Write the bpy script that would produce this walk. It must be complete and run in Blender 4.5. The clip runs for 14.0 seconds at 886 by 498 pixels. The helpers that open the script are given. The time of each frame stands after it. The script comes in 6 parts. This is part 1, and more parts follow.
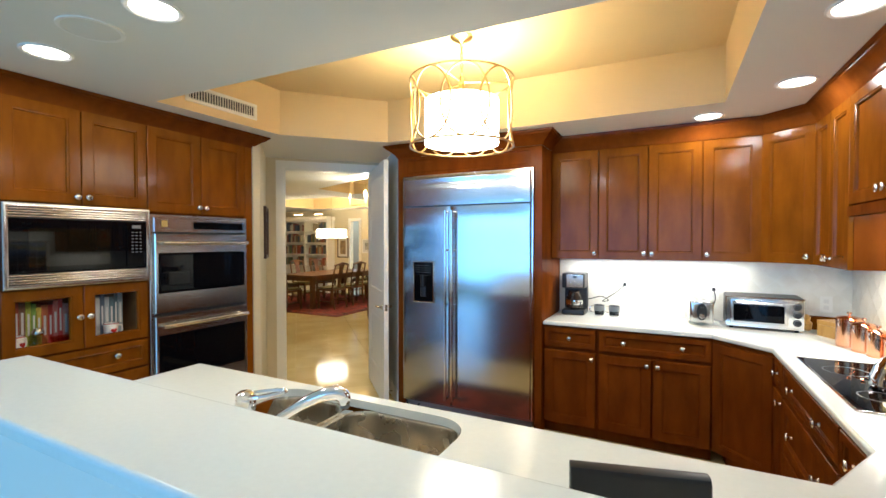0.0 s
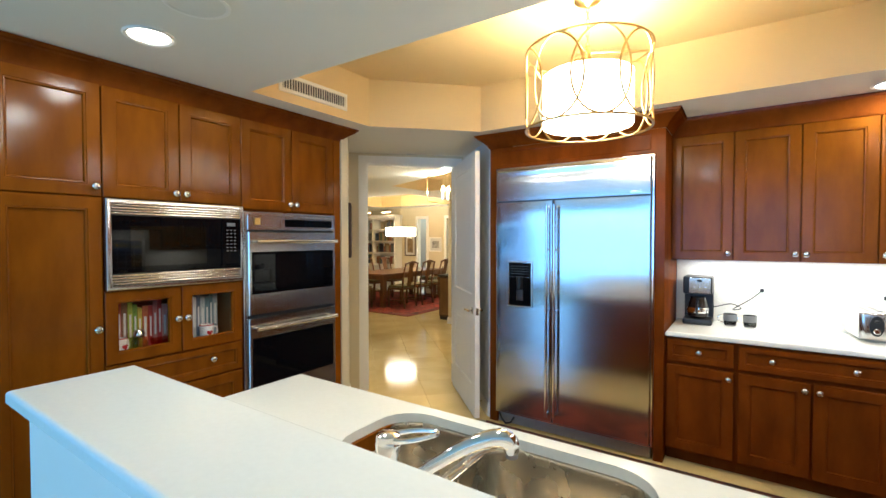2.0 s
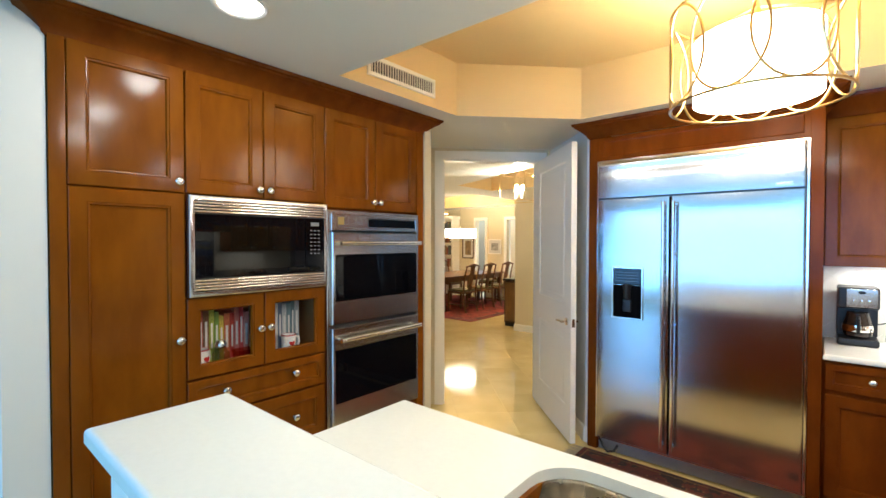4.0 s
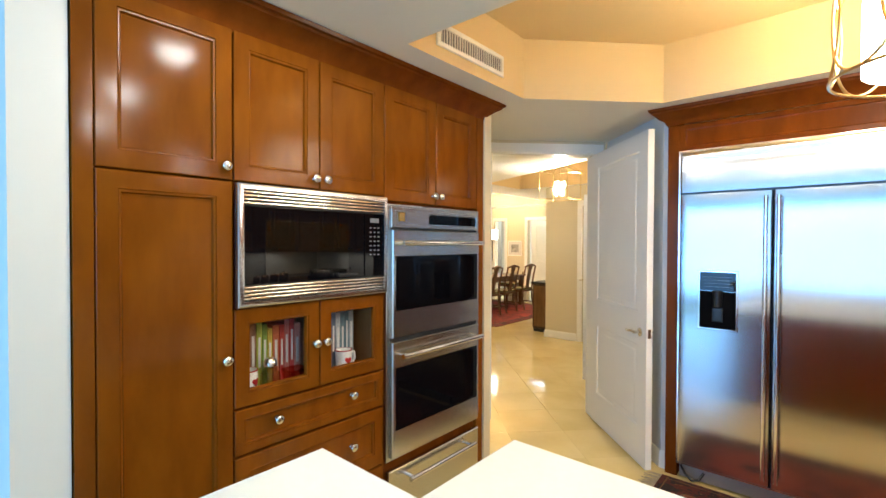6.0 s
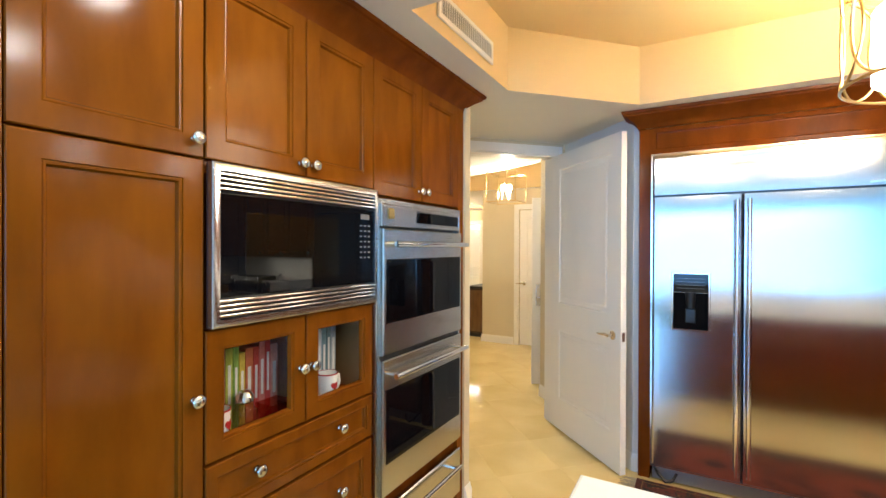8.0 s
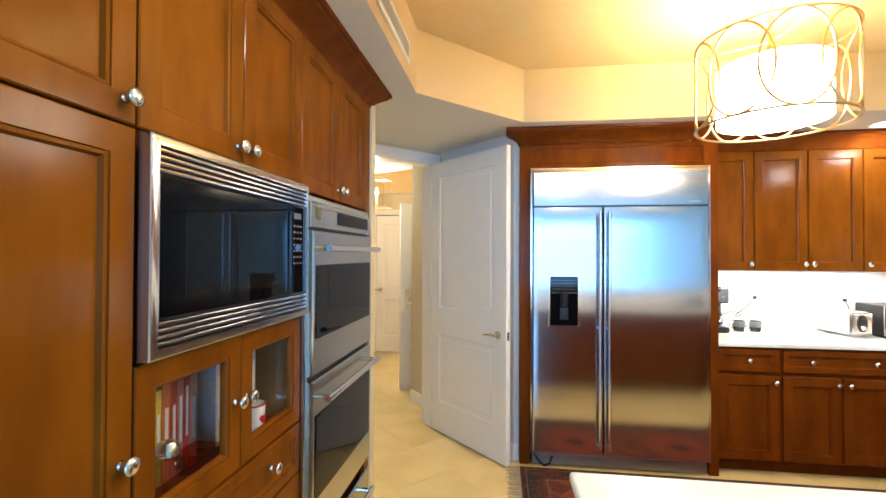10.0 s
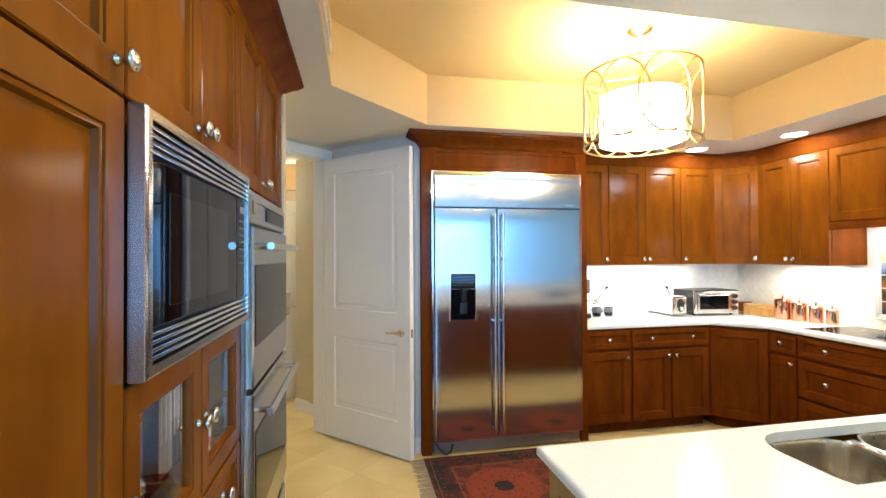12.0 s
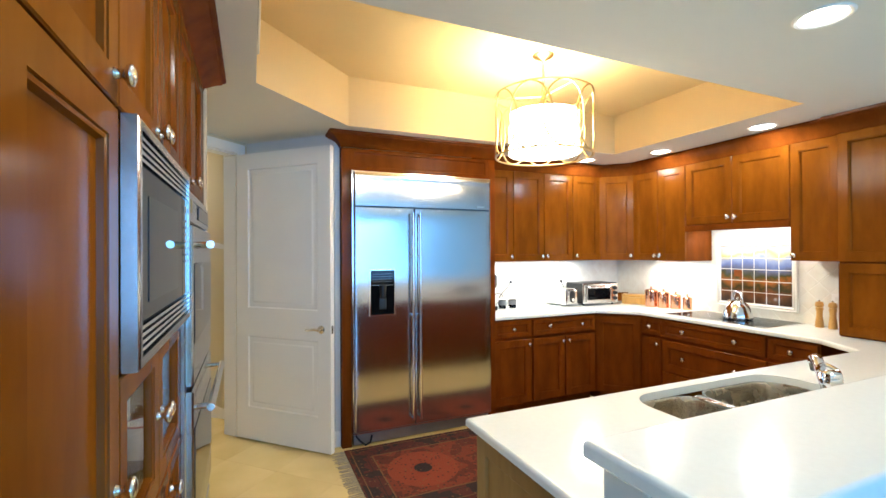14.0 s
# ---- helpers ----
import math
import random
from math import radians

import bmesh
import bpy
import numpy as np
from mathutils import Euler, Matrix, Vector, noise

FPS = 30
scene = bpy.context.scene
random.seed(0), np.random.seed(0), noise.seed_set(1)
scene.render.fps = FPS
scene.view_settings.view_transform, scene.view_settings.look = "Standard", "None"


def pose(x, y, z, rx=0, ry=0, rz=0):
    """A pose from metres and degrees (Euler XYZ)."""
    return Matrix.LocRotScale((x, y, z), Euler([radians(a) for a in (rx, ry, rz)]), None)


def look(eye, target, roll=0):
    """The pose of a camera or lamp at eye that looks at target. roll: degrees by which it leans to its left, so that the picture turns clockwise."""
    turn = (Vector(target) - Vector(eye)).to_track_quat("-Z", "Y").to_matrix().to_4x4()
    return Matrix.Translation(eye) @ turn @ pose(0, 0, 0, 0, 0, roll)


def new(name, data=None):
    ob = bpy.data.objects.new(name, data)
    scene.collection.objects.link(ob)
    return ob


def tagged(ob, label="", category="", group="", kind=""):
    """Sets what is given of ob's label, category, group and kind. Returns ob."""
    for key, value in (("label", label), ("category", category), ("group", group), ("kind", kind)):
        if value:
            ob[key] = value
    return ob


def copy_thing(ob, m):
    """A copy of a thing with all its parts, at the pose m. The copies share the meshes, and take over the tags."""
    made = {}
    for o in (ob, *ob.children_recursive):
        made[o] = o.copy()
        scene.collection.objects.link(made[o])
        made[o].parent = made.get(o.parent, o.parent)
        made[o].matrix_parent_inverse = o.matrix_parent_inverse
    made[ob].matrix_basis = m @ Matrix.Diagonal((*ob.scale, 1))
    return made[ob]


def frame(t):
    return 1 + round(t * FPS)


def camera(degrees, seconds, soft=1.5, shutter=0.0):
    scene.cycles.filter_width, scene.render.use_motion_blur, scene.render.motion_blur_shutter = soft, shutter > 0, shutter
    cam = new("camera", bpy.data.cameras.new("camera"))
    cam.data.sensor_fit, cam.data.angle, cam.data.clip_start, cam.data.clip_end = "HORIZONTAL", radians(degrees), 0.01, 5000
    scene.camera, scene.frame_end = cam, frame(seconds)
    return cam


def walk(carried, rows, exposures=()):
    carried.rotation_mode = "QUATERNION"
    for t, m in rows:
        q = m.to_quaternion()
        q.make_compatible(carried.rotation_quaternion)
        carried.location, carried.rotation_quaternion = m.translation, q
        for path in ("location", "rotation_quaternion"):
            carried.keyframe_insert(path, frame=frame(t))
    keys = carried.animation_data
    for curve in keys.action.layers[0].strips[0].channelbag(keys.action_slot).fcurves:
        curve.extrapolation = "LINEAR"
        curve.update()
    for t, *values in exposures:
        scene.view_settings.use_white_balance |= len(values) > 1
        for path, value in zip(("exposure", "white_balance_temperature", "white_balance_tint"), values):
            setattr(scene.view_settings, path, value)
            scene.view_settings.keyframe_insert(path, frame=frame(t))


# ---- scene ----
cam = camera(89.7, 14.0)
PATH = [
    (0, (0.478, 0.685, 1.545), (-0.426, 2.469, 1.506), -0.00),
    (0.5, (0.377, 0.714, 1.548), (-0.577, 2.471, 1.504), 0.00),
    (1, (0.270, 0.747, 1.546), (-0.736, 2.475, 1.502), -0.03),
    (1.5, (0.156, 0.782, 1.544), (-0.906, 2.475, 1.499), -0.05),
    (2, (0.043, 0.816, 1.545), (-1.081, 2.469, 1.498), -0.03),
    (2.5, (-0.070, 0.847, 1.544), (-1.254, 2.458, 1.498), 0.00),
    (3, (-0.188, 0.872, 1.540), (-1.423, 2.444, 1.498), 0.00),
    (3.5, (-0.305, 0.896, 1.543), (-1.583, 2.434, 1.500), 0.00),
    (6, (-0.944, 0.960, 1.529), (-2.251, 2.473, 1.499), 0.20),
    (6.5, (-1.066, 0.953, 1.526), (-2.332, 2.499, 1.501), 0.15),
    (7, (-1.194, 0.950, 1.527), (-2.392, 2.549, 1.502), 0.20),
    (7.5, (-1.315, 0.951, 1.524), (-2.415, 2.619, 1.503), 0.25),
    (8, (-1.426, 0.953, 1.511), (-2.411, 2.694, 1.504), 0.20),
    (10.5, (-1.985, 0.894, 1.497), (-2.058, 2.893, 1.524), 0.10),
    (11, (-2.082, 0.903, 1.489), (-1.986, 2.897, 1.518), -0.15),
    (11.5, (-2.165, 0.900, 1.488), (-1.915, 2.881, 1.516), -0.28),
    (12, (-2.233, 0.886, 1.492), (-1.847, 2.846, 1.517), -0.32),
    (12.5, (-2.290, 0.865, 1.497), (-1.784, 2.799, 1.519), -0.40),
    (13, (-2.336, 0.843, 1.502), (-1.723, 2.745, 1.520), -0.47),
    (13.5, (-2.369, 0.809, 1.504), (-1.661, 2.678, 1.517), -0.45),
    (14, (-2.390, 0.755, 1.498), (-1.594, 2.590, 1.507), -0.30),
]
walk(cam, [(t, look(eye, target, roll)) for t, eye, target, roll in PATH],
     exposures=[(0, -0.10, 6000, 5), (3, 0.05, 6100, 6), (6, 0.42, 6400, 9), (8, 0.52, 6500, 11), (11, 0.36, 6400, 10), (14, 0.26, 6100, 7)])

# ---- light ----
world = bpy.data.worlds.new("world")
scene.world = world
world.use_nodes = True
wn = world.node_tree.nodes
sky = wn.new("ShaderNodeTexSky")
sky.sky_type, sky.sun_disc = "NISHITA", False
sky.sun_elevation, sky.sun_rotation = radians(48), radians(20)
world.node_tree.links.new(sky.outputs[0], wn["Background"].inputs[0])
wn["Background"].inputs[1].default_value = 0.10


def lamp(name, kind, m, energy, colour, size=0.1, size_y=0.0, angle=150.0):
    data = bpy.data.lights.new(name, kind)
    data.energy, data.color = energy, colour
    if kind == "AREA":
        data.shape, data.size = ("RECTANGLE", size) if size_y else ("DISK", size)
        if size_y:
            data.size_y = size_y
    elif kind == "SPOT":
        data.spot_size, data.spot_blend, data.shadow_soft_size = radians(angle), 0.10, size
    elif kind == "POINT":
        data.shadow_soft_size = size
    ob = new(name, data)
    ob.matrix_world = m
    return ob


WARM, NEUTRAL, DAY = (1.0, 0.84, 0.58), (1.0, 0.97, 0.91), (0.17, 0.48, 1.0)
CEIL, TRAY = 2.405, 2.765
CANS = [(-1.236, 1.69), (-2.06, 1.695), (-0.342, 1.75), (1.09, 3.72), (1.09, 2.83), (0.715, 4.285)]
for cx, cy in CANS:
    lamp("can_lamp", "SPOT", pose(cx, cy, CEIL - 0.012), 15 if cx < -2 else 20, NEUTRAL, 0.07, angle=179)
# daylight through the window wall behind
lamp("window_light", "AREA", pose(-2.4, -5.45, 1.5, 90, 0, 0), 370, DAY, 8.2, 2.3)
# drum pendant over the kitchen
PEND = (-0.640, 3.140)
for k in range(3):
    a = k * math.tau / 3 + 0.4
    lamp("pendant_lamp", "POINT", pose(PEND[0] + 0.07 * math.cos(a), PEND[1] + 0.07 * math.sin(a), 2.29), 11, WARM, 0.018)
# under-cabinet strips on the back wall and under the hood
lamp("strip_light", "AREA", pose(0.35, 4.66, 1.380), 10, (1.0, 0.95, 0.86), 1.3, 0.04)
lamp("strip_light", "AREA", pose(1.49, 3.95, 1.380, 0, 0, 90), 6, (1.0, 0.95, 0.86), 0.5, 0.04)
lamp("hood_light", "AREA", pose(1.48, 3.2, 1.70, 0, 0, 90), 6.5, (1.0, 0.95, 0.86), 0.7, 0.04)
# dining room and hall lamps
lamp("hall_lamp", "POINT", pose(-3.37, 5.90, 2.20), 65, (1.0, 0.91, 0.74), 0.03)
lamp("dining_lamp", "POINT", pose(-6.9, 9.2, 1.75), 125, WARM, 0.15)
# ---- materials ----
def material(name, colour, rough=0.5, metal=0.0, vary=0.0, scale=(8, 8, 8), second=None, bump=0.0, bump_scale=120.0,
             coat=0.0, emit=0.0, rough_vary=0.0, island=0.0, spec=0.5, detail=4.0, emit_colour=None, aniso=0.0, bump_detail=3.0, coat_ior=1.5):
    """A surface with two scales of variation: broad patches between two colours, and fine relief."""
    m = bpy.data.materials.new(name)
    m.use_nodes = True
    nt = m.node_tree
    b = nt.nodes["Principled BSDF"]
    link = nt.links.new
    b.inputs["Base Color"].default_value = (*colour, 1)
    b.inputs["Roughness"].default_value, b.inputs["Metallic"].default_value = rough, metal
    b.inputs["Specular IOR Level"].default_value = spec
    b.inputs["Coat Weight"].default_value = coat
    b.inputs["Coat Roughness"].default_value, b.inputs["Coat IOR"].default_value = 0.15, coat_ior
    if aniso:
        b.inputs["Anisotropic"].default_value = aniso
        tan = nt.nodes.new("ShaderNodeTangent")
        tan.direction_type, tan.axis = "RADIAL", "Z"
        link(tan.outputs[0], b.inputs["Tangent"])
    if emit:
        b.inputs["Emission Color"].default_value = (*(emit_colour or colour), 1)
        b.inputs["Emission Strength"].default_value = emit
    tc = nt.nodes.new("ShaderNodeTexCoord")
    if vary or second or rough_vary:
        mp = nt.nodes.new("ShaderNodeMapping")
        mp.inputs["Scale"].default_value = scale
        link(tc.outputs["Object"], mp.inputs[0])
        nz = nt.nodes.new("ShaderNodeTexNoise")
        nz.inputs["Scale"].default_value, nz.inputs["Detail"].default_value = 1.0, detail
        if island:
            info = nt.nodes.new("ShaderNodeObjectInfo")
            add = nt.nodes.new("ShaderNodeVectorMath")
            mul = nt.nodes.new("ShaderNodeMath")
            mul.operation, mul.inputs[1].default_value = "MULTIPLY", 37.0
            link(info.outputs["Random"], mul.inputs[0])
            link(mp.outputs[0], add.inputs[0])
            link(mul.outputs[0], add.inputs[1])
            link(add.outputs[0], nz.inputs[0])
        else:
            link(mp.outputs[0], nz.inputs[0])
        ramp = nt.nodes.new("ShaderNodeValToRGB")
        lo = tuple(c * (1 - vary) for c in colour) if second is None else second
        ramp.color_ramp.elements[0].color, ramp.color_ramp.elements[1].color = (*lo, 1), (*colour, 1)
        ramp.color_ramp.elements[0].position, ramp.color_ramp.elements[1].position = 0.32, 0.68
        link(nz.outputs[0], ramp.inputs[0])
        if vary or second:
            link(ramp.outputs[0], b.inputs["Base Color"])
        if rough_vary:
            mr = nt.nodes.new("ShaderNodeMapRange")
            mr.inputs["To Min"].default_value, mr.inputs["To Max"].default_value = rough - rough_vary, rough + rough_vary
            link(nz.outputs[0], mr.inputs[0])
            link(mr.outputs[0], b.inputs["Roughness"])
    if bump:
        n2 = nt.nodes.new("ShaderNodeTexNoise")
        n2.inputs["Scale"].default_value, n2.inputs["Detail"].default_value = bump_scale, bump_detail
        link(tc.outputs["Object"], n2.inputs[0])
        bp = nt.nodes.new("ShaderNodeBump")
        bp.inputs["Strength"].default_value, bp.inputs["Distance"].default_value = bump, 0.002
        link(n2.outputs[0], bp.inputs["Height"])
        link(bp.outputs[0], b.inputs["Normal"])
    return m


def glass(name, tint=(1, 1, 1), rough=0.02):
    """Clear pane: mostly see-through, with a mirror-like gloss that grows towards grazing."""
    m = bpy.data.materials.new(name)
    m.use_nodes = True
    nt = m.node_tree
    nt.nodes.remove(nt.nodes["Principled BSDF"])
    out = nt.nodes["Material Output"]
    t, g, mix, lw, pw, ma = (nt.nodes.new("ShaderNode" + k) for k in ("BsdfTransparent", "BsdfGlossy", "MixShader", "LayerWeight", "Math", "Math"))
    t.inputs[0].default_value = (*tint, 1)
    g.inputs["Roughness"].default_value = rough
    pw.operation, pw.inputs[1].default_value = "POWER", 4.0
    ma.operation, ma.inputs[1].default_value, ma.inputs[2].default_value = "MULTIPLY_ADD", 0.45, 0.03
    lw.inputs["Blend"].default_value = 0.5
    for a, c in ((lw.outputs["Facing"], pw.inputs[0]), (pw.outputs[0], ma.inputs[0]), (ma.outputs[0], mix.inputs[0]), (t.outputs[0], mix.inputs[1]), (g.outputs[0], mix.inputs[2]), (mix.outputs[0], out.inputs[0])):
        nt.links.new(a, c)
    return m


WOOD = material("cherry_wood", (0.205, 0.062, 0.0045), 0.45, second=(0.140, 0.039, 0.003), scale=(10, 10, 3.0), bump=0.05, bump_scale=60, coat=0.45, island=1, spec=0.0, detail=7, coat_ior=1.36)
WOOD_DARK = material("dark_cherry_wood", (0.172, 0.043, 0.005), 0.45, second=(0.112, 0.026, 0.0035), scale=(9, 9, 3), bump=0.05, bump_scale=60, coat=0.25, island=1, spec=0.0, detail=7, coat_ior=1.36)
BLACK_MATTE = material("matt_black", (0.003, 0.003, 0.0035), 0.6, vary=0.2, spec=0.02)
WALL = material("cream_wall_paint", (0.66, 0.58, 0.40), 0.7, vary=0.05, scale=(1.3, 1.3, 1.3), bump=0.1, bump_scale=260)
WALL_WHITE = material("white_wall_paint", (0.74, 0.73, 0.68), 0.65, vary=0.04, scale=(1.5, 1.5, 1.5), bump=0.1, bump_scale=260)
CEILING = material("ceiling_paint", (0.78, 0.76, 0.69), 0.8, vary=0.03, scale=(1, 1, 1), bump=0.08, bump_scale=200)
# tray paint: its broad mottling partly stands in for patches of pendant light
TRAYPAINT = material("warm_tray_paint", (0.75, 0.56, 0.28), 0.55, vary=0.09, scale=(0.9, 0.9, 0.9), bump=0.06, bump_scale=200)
TRIM = material("white_trim_paint", (0.86, 0.84, 0.78), 0.32, vary=0.03, scale=(2, 2, 2), bump=0.03, bump_scale=90)
QUARTZ = material("white_quartz", (0.80, 0.83, 0.80), 0.16, vary=0.03, scale=(60, 60, 60), rough_vary=0.03)
STEEL = material("brushed_steel", (0.53, 0.52, 0.50), 0.21, 1.0, vary=0.03, scale=(2, 2, 300), aniso=0.8)
SHEET_STEEL = material("brushed_sheet_steel", (0.50, 0.50, 0.51), 0.16, 1.0, vary=0.03, scale=(2, 2, 300), bump=0.3, bump_scale=2.2, aniso=0.75, bump_detail=0.0)
SINK_STEEL = material("satin_sink_steel", (0.60, 0.56, 0.48), 0.27, 1.0, vary=0.05, scale=(12, 12, 12), rough_vary=0.04)
STEEL_BRIGHT = material("polished_steel", (0.76, 0.76, 0.76), 0.12, 1.0, vary=0.04, scale=(6, 6, 6))
NICKEL = material("satin_nickel", (0.74, 0.70, 0.63), 0.22, 1.0, vary=0.05, scale=(20, 20, 20))
BRASS = material("champagne_brass", (0.66, 0.48, 0.22), 0.28, 1.0, vary=0.1, scale=(14, 14, 14))
CHROME = material("chrome", (0.82, 0.83, 0.85), 0.06, 1.0, vary=0.02, scale=(6, 6, 6))
COPPER = material("copper", (0.83, 0.42, 0.24), 0.16, 1.0, vary=0.12, scale=(14, 14, 14))
BLACK = material("black_plastic", (0.008, 0.008, 0.009), 0.4, vary=0.2, scale=(30, 30, 30), bump=0.05)
BLACK_GLASS = material("black_glass", (0.003, 0.003, 0.004), 0.025, vary=0.2, scale=(4, 4, 4), spec=0.13)
GREY_PLASTIC = material("grey_plastic", (0.16, 0.17, 0.18), 0.4, vary=0.1, scale=(20, 20, 20))
PRINT = material("pale_print", (0.62, 0.62, 0.60), 0.5, vary=0.04)
GLASS = glass("clear_glass")
MARBLE = material("marble_floor", (0.74, 0.60, 0.29), 0.09, second=(0.63, 0.49, 0.21), scale=(2.4, 2.4, 2.4), rough_vary=0.05, island=1, detail=7, bump=0.02, bump_scale=30)
GROUT = material("grout", (0.68, 0.54, 0.25), 0.3, vary=0.1)
TILE = material("travertine_tile", (0.82, 0.80, 0.72), 0.3, second=(0.74, 0.70, 0.61), scale=(9, 9, 9), island=1, detail=6, bump=0.05, bump_scale=80)
TILE_GROUT = material("pale_grout", (0.82, 0.80, 0.74), 0.8, vary=0.06)
SHADE = material("lit_linen_shade", (0.9, 0.85, 0.74), 0.8, vary=0.05, scale=(90, 90, 90), emit=15.5, emit_colour=(1.0, 0.86, 0.66))
LIT = material("lit_lens", (0.9, 0.9, 0.85), 0.4, vary=0.02, emit=22, emit_colour=(1.0, 0.9, 0.76))
BULB = material("lit_bulb", (0.95, 0.85, 0.6), 0.3, vary=0.02, emit=40, emit_colour=(1.0, 0.75, 0.42))
CERAMIC = material("white_ceramic", (0.80, 0.78, 0.74), 0.15, vary=0.03, scale=(20, 20, 20))
RED = material("red_glaze", (0.45, 0.03, 0.03), 0.25, vary=0.1)
LIGHT_WOOD = material("beech_wood", (0.62, 0.36, 0.10), 0.4, second=(0.50, 0.26, 0.065), scale=(40, 40, 5), bump=0.05, island=1)
DARK_WOOD = material("walnut_wood", (0.065, 0.026, 0.011), 0.35, second=(0.035, 0.014, 0.007), scale=(20, 20, 3), coat=0.2, island=1)


# ---- building helpers ----
def curve(pts, n=6):
    """A smooth line through points."""
    P, out = [Vector(q) for q in pts], []
    for i in range(len(P) - 1):
        a, b, c, d = P[max(i - 1, 0)], P[i], P[i + 1], P[min(i + 2, len(P) - 1)]
        for k in range(n):
            u = k / n
            out.append(0.5 * ((2 * b) + (c - a) * u + (2 * a - 5 * b + 4 * c - d) * u * u + (3 * b - a - 3 * c + d) * u ** 3))
    return out + [P[-1]]


def taper(radii, n=6):
    """Radii to go with curve()."""
    out = []
    for a, b in zip(radii, radii[1:]):
        out += [a + (b - a) * k / n for k in range(n)]
    return out + [radii[-1]]


def box(bm, x0, x1, y0, y1, z0, z1, bevel=0.0):
    v = [bm.verts.new((x, y, z)) for x in (x0, x1) for y in (y0, y1) for z in (z0, z1)]
    f = [bm.faces.new([v[i] for i in q]) for q in ((0, 1, 3, 2), (4, 6, 7, 5), (0, 4, 5, 1), (2, 3, 7, 6), (0, 2, 6, 4), (1, 5, 7, 3))]
    if bevel:
        edges = list({e for a in f for e in a.edges})
        bmesh.ops.bevel(bm, geom=edges, offset=bevel, segments=2, profile=0.5, affect="EDGES")
    return bm


def rings(bm, loops, closed=True, cap_start=True, cap_end=True):
    """Skins a row of loops, each a list of as many points."""
    made = [[bm.verts.new(p) for p in loop] for loop in loops]
    n = len(made[0])
    for a, b in zip(made, made[1:]):
        for i in range(n if closed else n - 1):
            j = (i + 1) % n
            bm.faces.new((a[i], a[j], b[j], b[i]))
    if cap_start:
        bm.faces.new(made[0][::-1])
    if cap_end:
        bm.faces.new(made[-1])
    return bm


def panel(bm, x0, x1, z0, z1, steps, cap_start=True, cap_end=True):
    """A framed panel that faces -y: rectangles inset by d at depth y, for each (d, y) of steps."""
    return rings(bm, [[(x0 + d, y, z0 + d), (x1 - d, y, z0 + d), (x1 - d, y, z1 - d), (x0 + d, y, z1 - d)] for d, y in steps], cap_start=cap_start, cap_end=cap_end)


def lathe(bm, profile, n=20, cx=0.0, cy=0.0, cap_start=True, cap_end=True):
    """Turns (radius, z) about the z axis."""
    loops = [[(cx + r * math.cos(k * math.tau / n), cy + r * math.sin(k * math.tau / n), z) for k in range(n)] for r, z in profile]
    return rings(bm, loops, cap_start=cap_start, cap_end=cap_end)


def tube(bm, pts, r, n=8, closed=False):
    """A round bar along points."""
    pts = [Vector(p) for p in pts]
    loops, up = [], None
    count = len(pts)
    for i, p in enumerate(pts):
        a = pts[(i - 1) % count] if closed or i else p
        b = pts[(i + 1) % count] if closed or i < count - 1 else p
        d = (b - a).normalized()
        if up is None:
            up = Vector((0, 0, 1)) if abs(d.z) < 0.9 else Vector((1, 0, 0))
        side = d.cross(up).normalized()
        up = side.cross(d).normalized()
        rad = r[i] if isinstance(r, (list, tuple)) else r
        loops.append([p + rad * (math.cos(k * math.tau / n) * side + math.sin(k * math.tau / n) * up) for k in range(n)])
    if closed:
        loops.append(loops[0])
    rings(bm, loops, cap_start=not closed, cap_end=not closed)
    if closed:
        bmesh.ops.remove_doubles(bm, verts=bm.verts, dist=1e-6)
    return bm


def offset_path(path, d, closed=False):
    """The path moved by d to its right, with mitred corners."""
    out, n = [], len(path)
    for i in range(n):
        p = Vector(path[i])
        a = Vector(path[i - 1]) if closed or i else None
        b = Vector(path[(i + 1) % n]) if closed or i < n - 1 else None
        d1 = (p - a).normalized() if a is not None else (b - p).normalized()
        d2 = (b - p).normalized() if b is not None else d1
        n1, n2 = Vector((d1.y, -d1.x)), Vector((d2.y, -d2.x))
        m = (n1 + n2).normalized()
        out.append(p + m * (d / max(0.3, m.dot(n1))))
    return out


def sweep(bm, path, profile, closed=False):
    """Runs a closed profile of (offset to the right, z) along a path in plan."""
    lanes = [(offset_path(path, o, closed), z) for o, z in profile]
    loops = [[(lane[i].x, lane[i].y, z) for lane, z in lanes] for i in range(len(path))]
    if closed:
        loops.append(loops[0])
    return rings(bm, loops, cap_start=not closed, cap_end=not closed)


def prism(bm, outline, z0, z1):
    return rings(bm, [[(x, y, z0) for x, y in outline], [(x, y, z1) for x, y in outline]])


def wall_run(bm, a, b, z0, z1, thick=0.12, holes=()):
    """A wall from a to b, thick to its right, with holes (from, to, low, high) along it."""
    a, b = Vector(a), Vector(b)
    d = (b - a).normalized()
    n = Vector((d.y, -d.x)) * thick
    length = (b - a).length
    cuts = sorted(holes)
    spans, at = [], 0.0
    for s, e, lo, hi in cuts:
        spans += [(at, s, z0, z1)] if s > at else []
        spans += [(s, e, z0, lo)] if lo > z0 else []
        spans += [(s, e, hi, z1)] if hi < z1 else []
        at = e
    if at < length:
        spans.append((at, length, z0, z1))
    for s, e, lo, hi in spans:
        p, q = a + d * s, a + d * e
        prism(bm, [p, q, q + n, p + n], lo, hi)
    return bm


def mesh_of(name, bm, mat):
    bmesh.ops.recalc_face_normals(bm, faces=bm.faces)
    me = bpy.data.meshes.new(name)
    bm.to_mesh(me)
    bm.free()
    me.materials.append(mat)
    return me


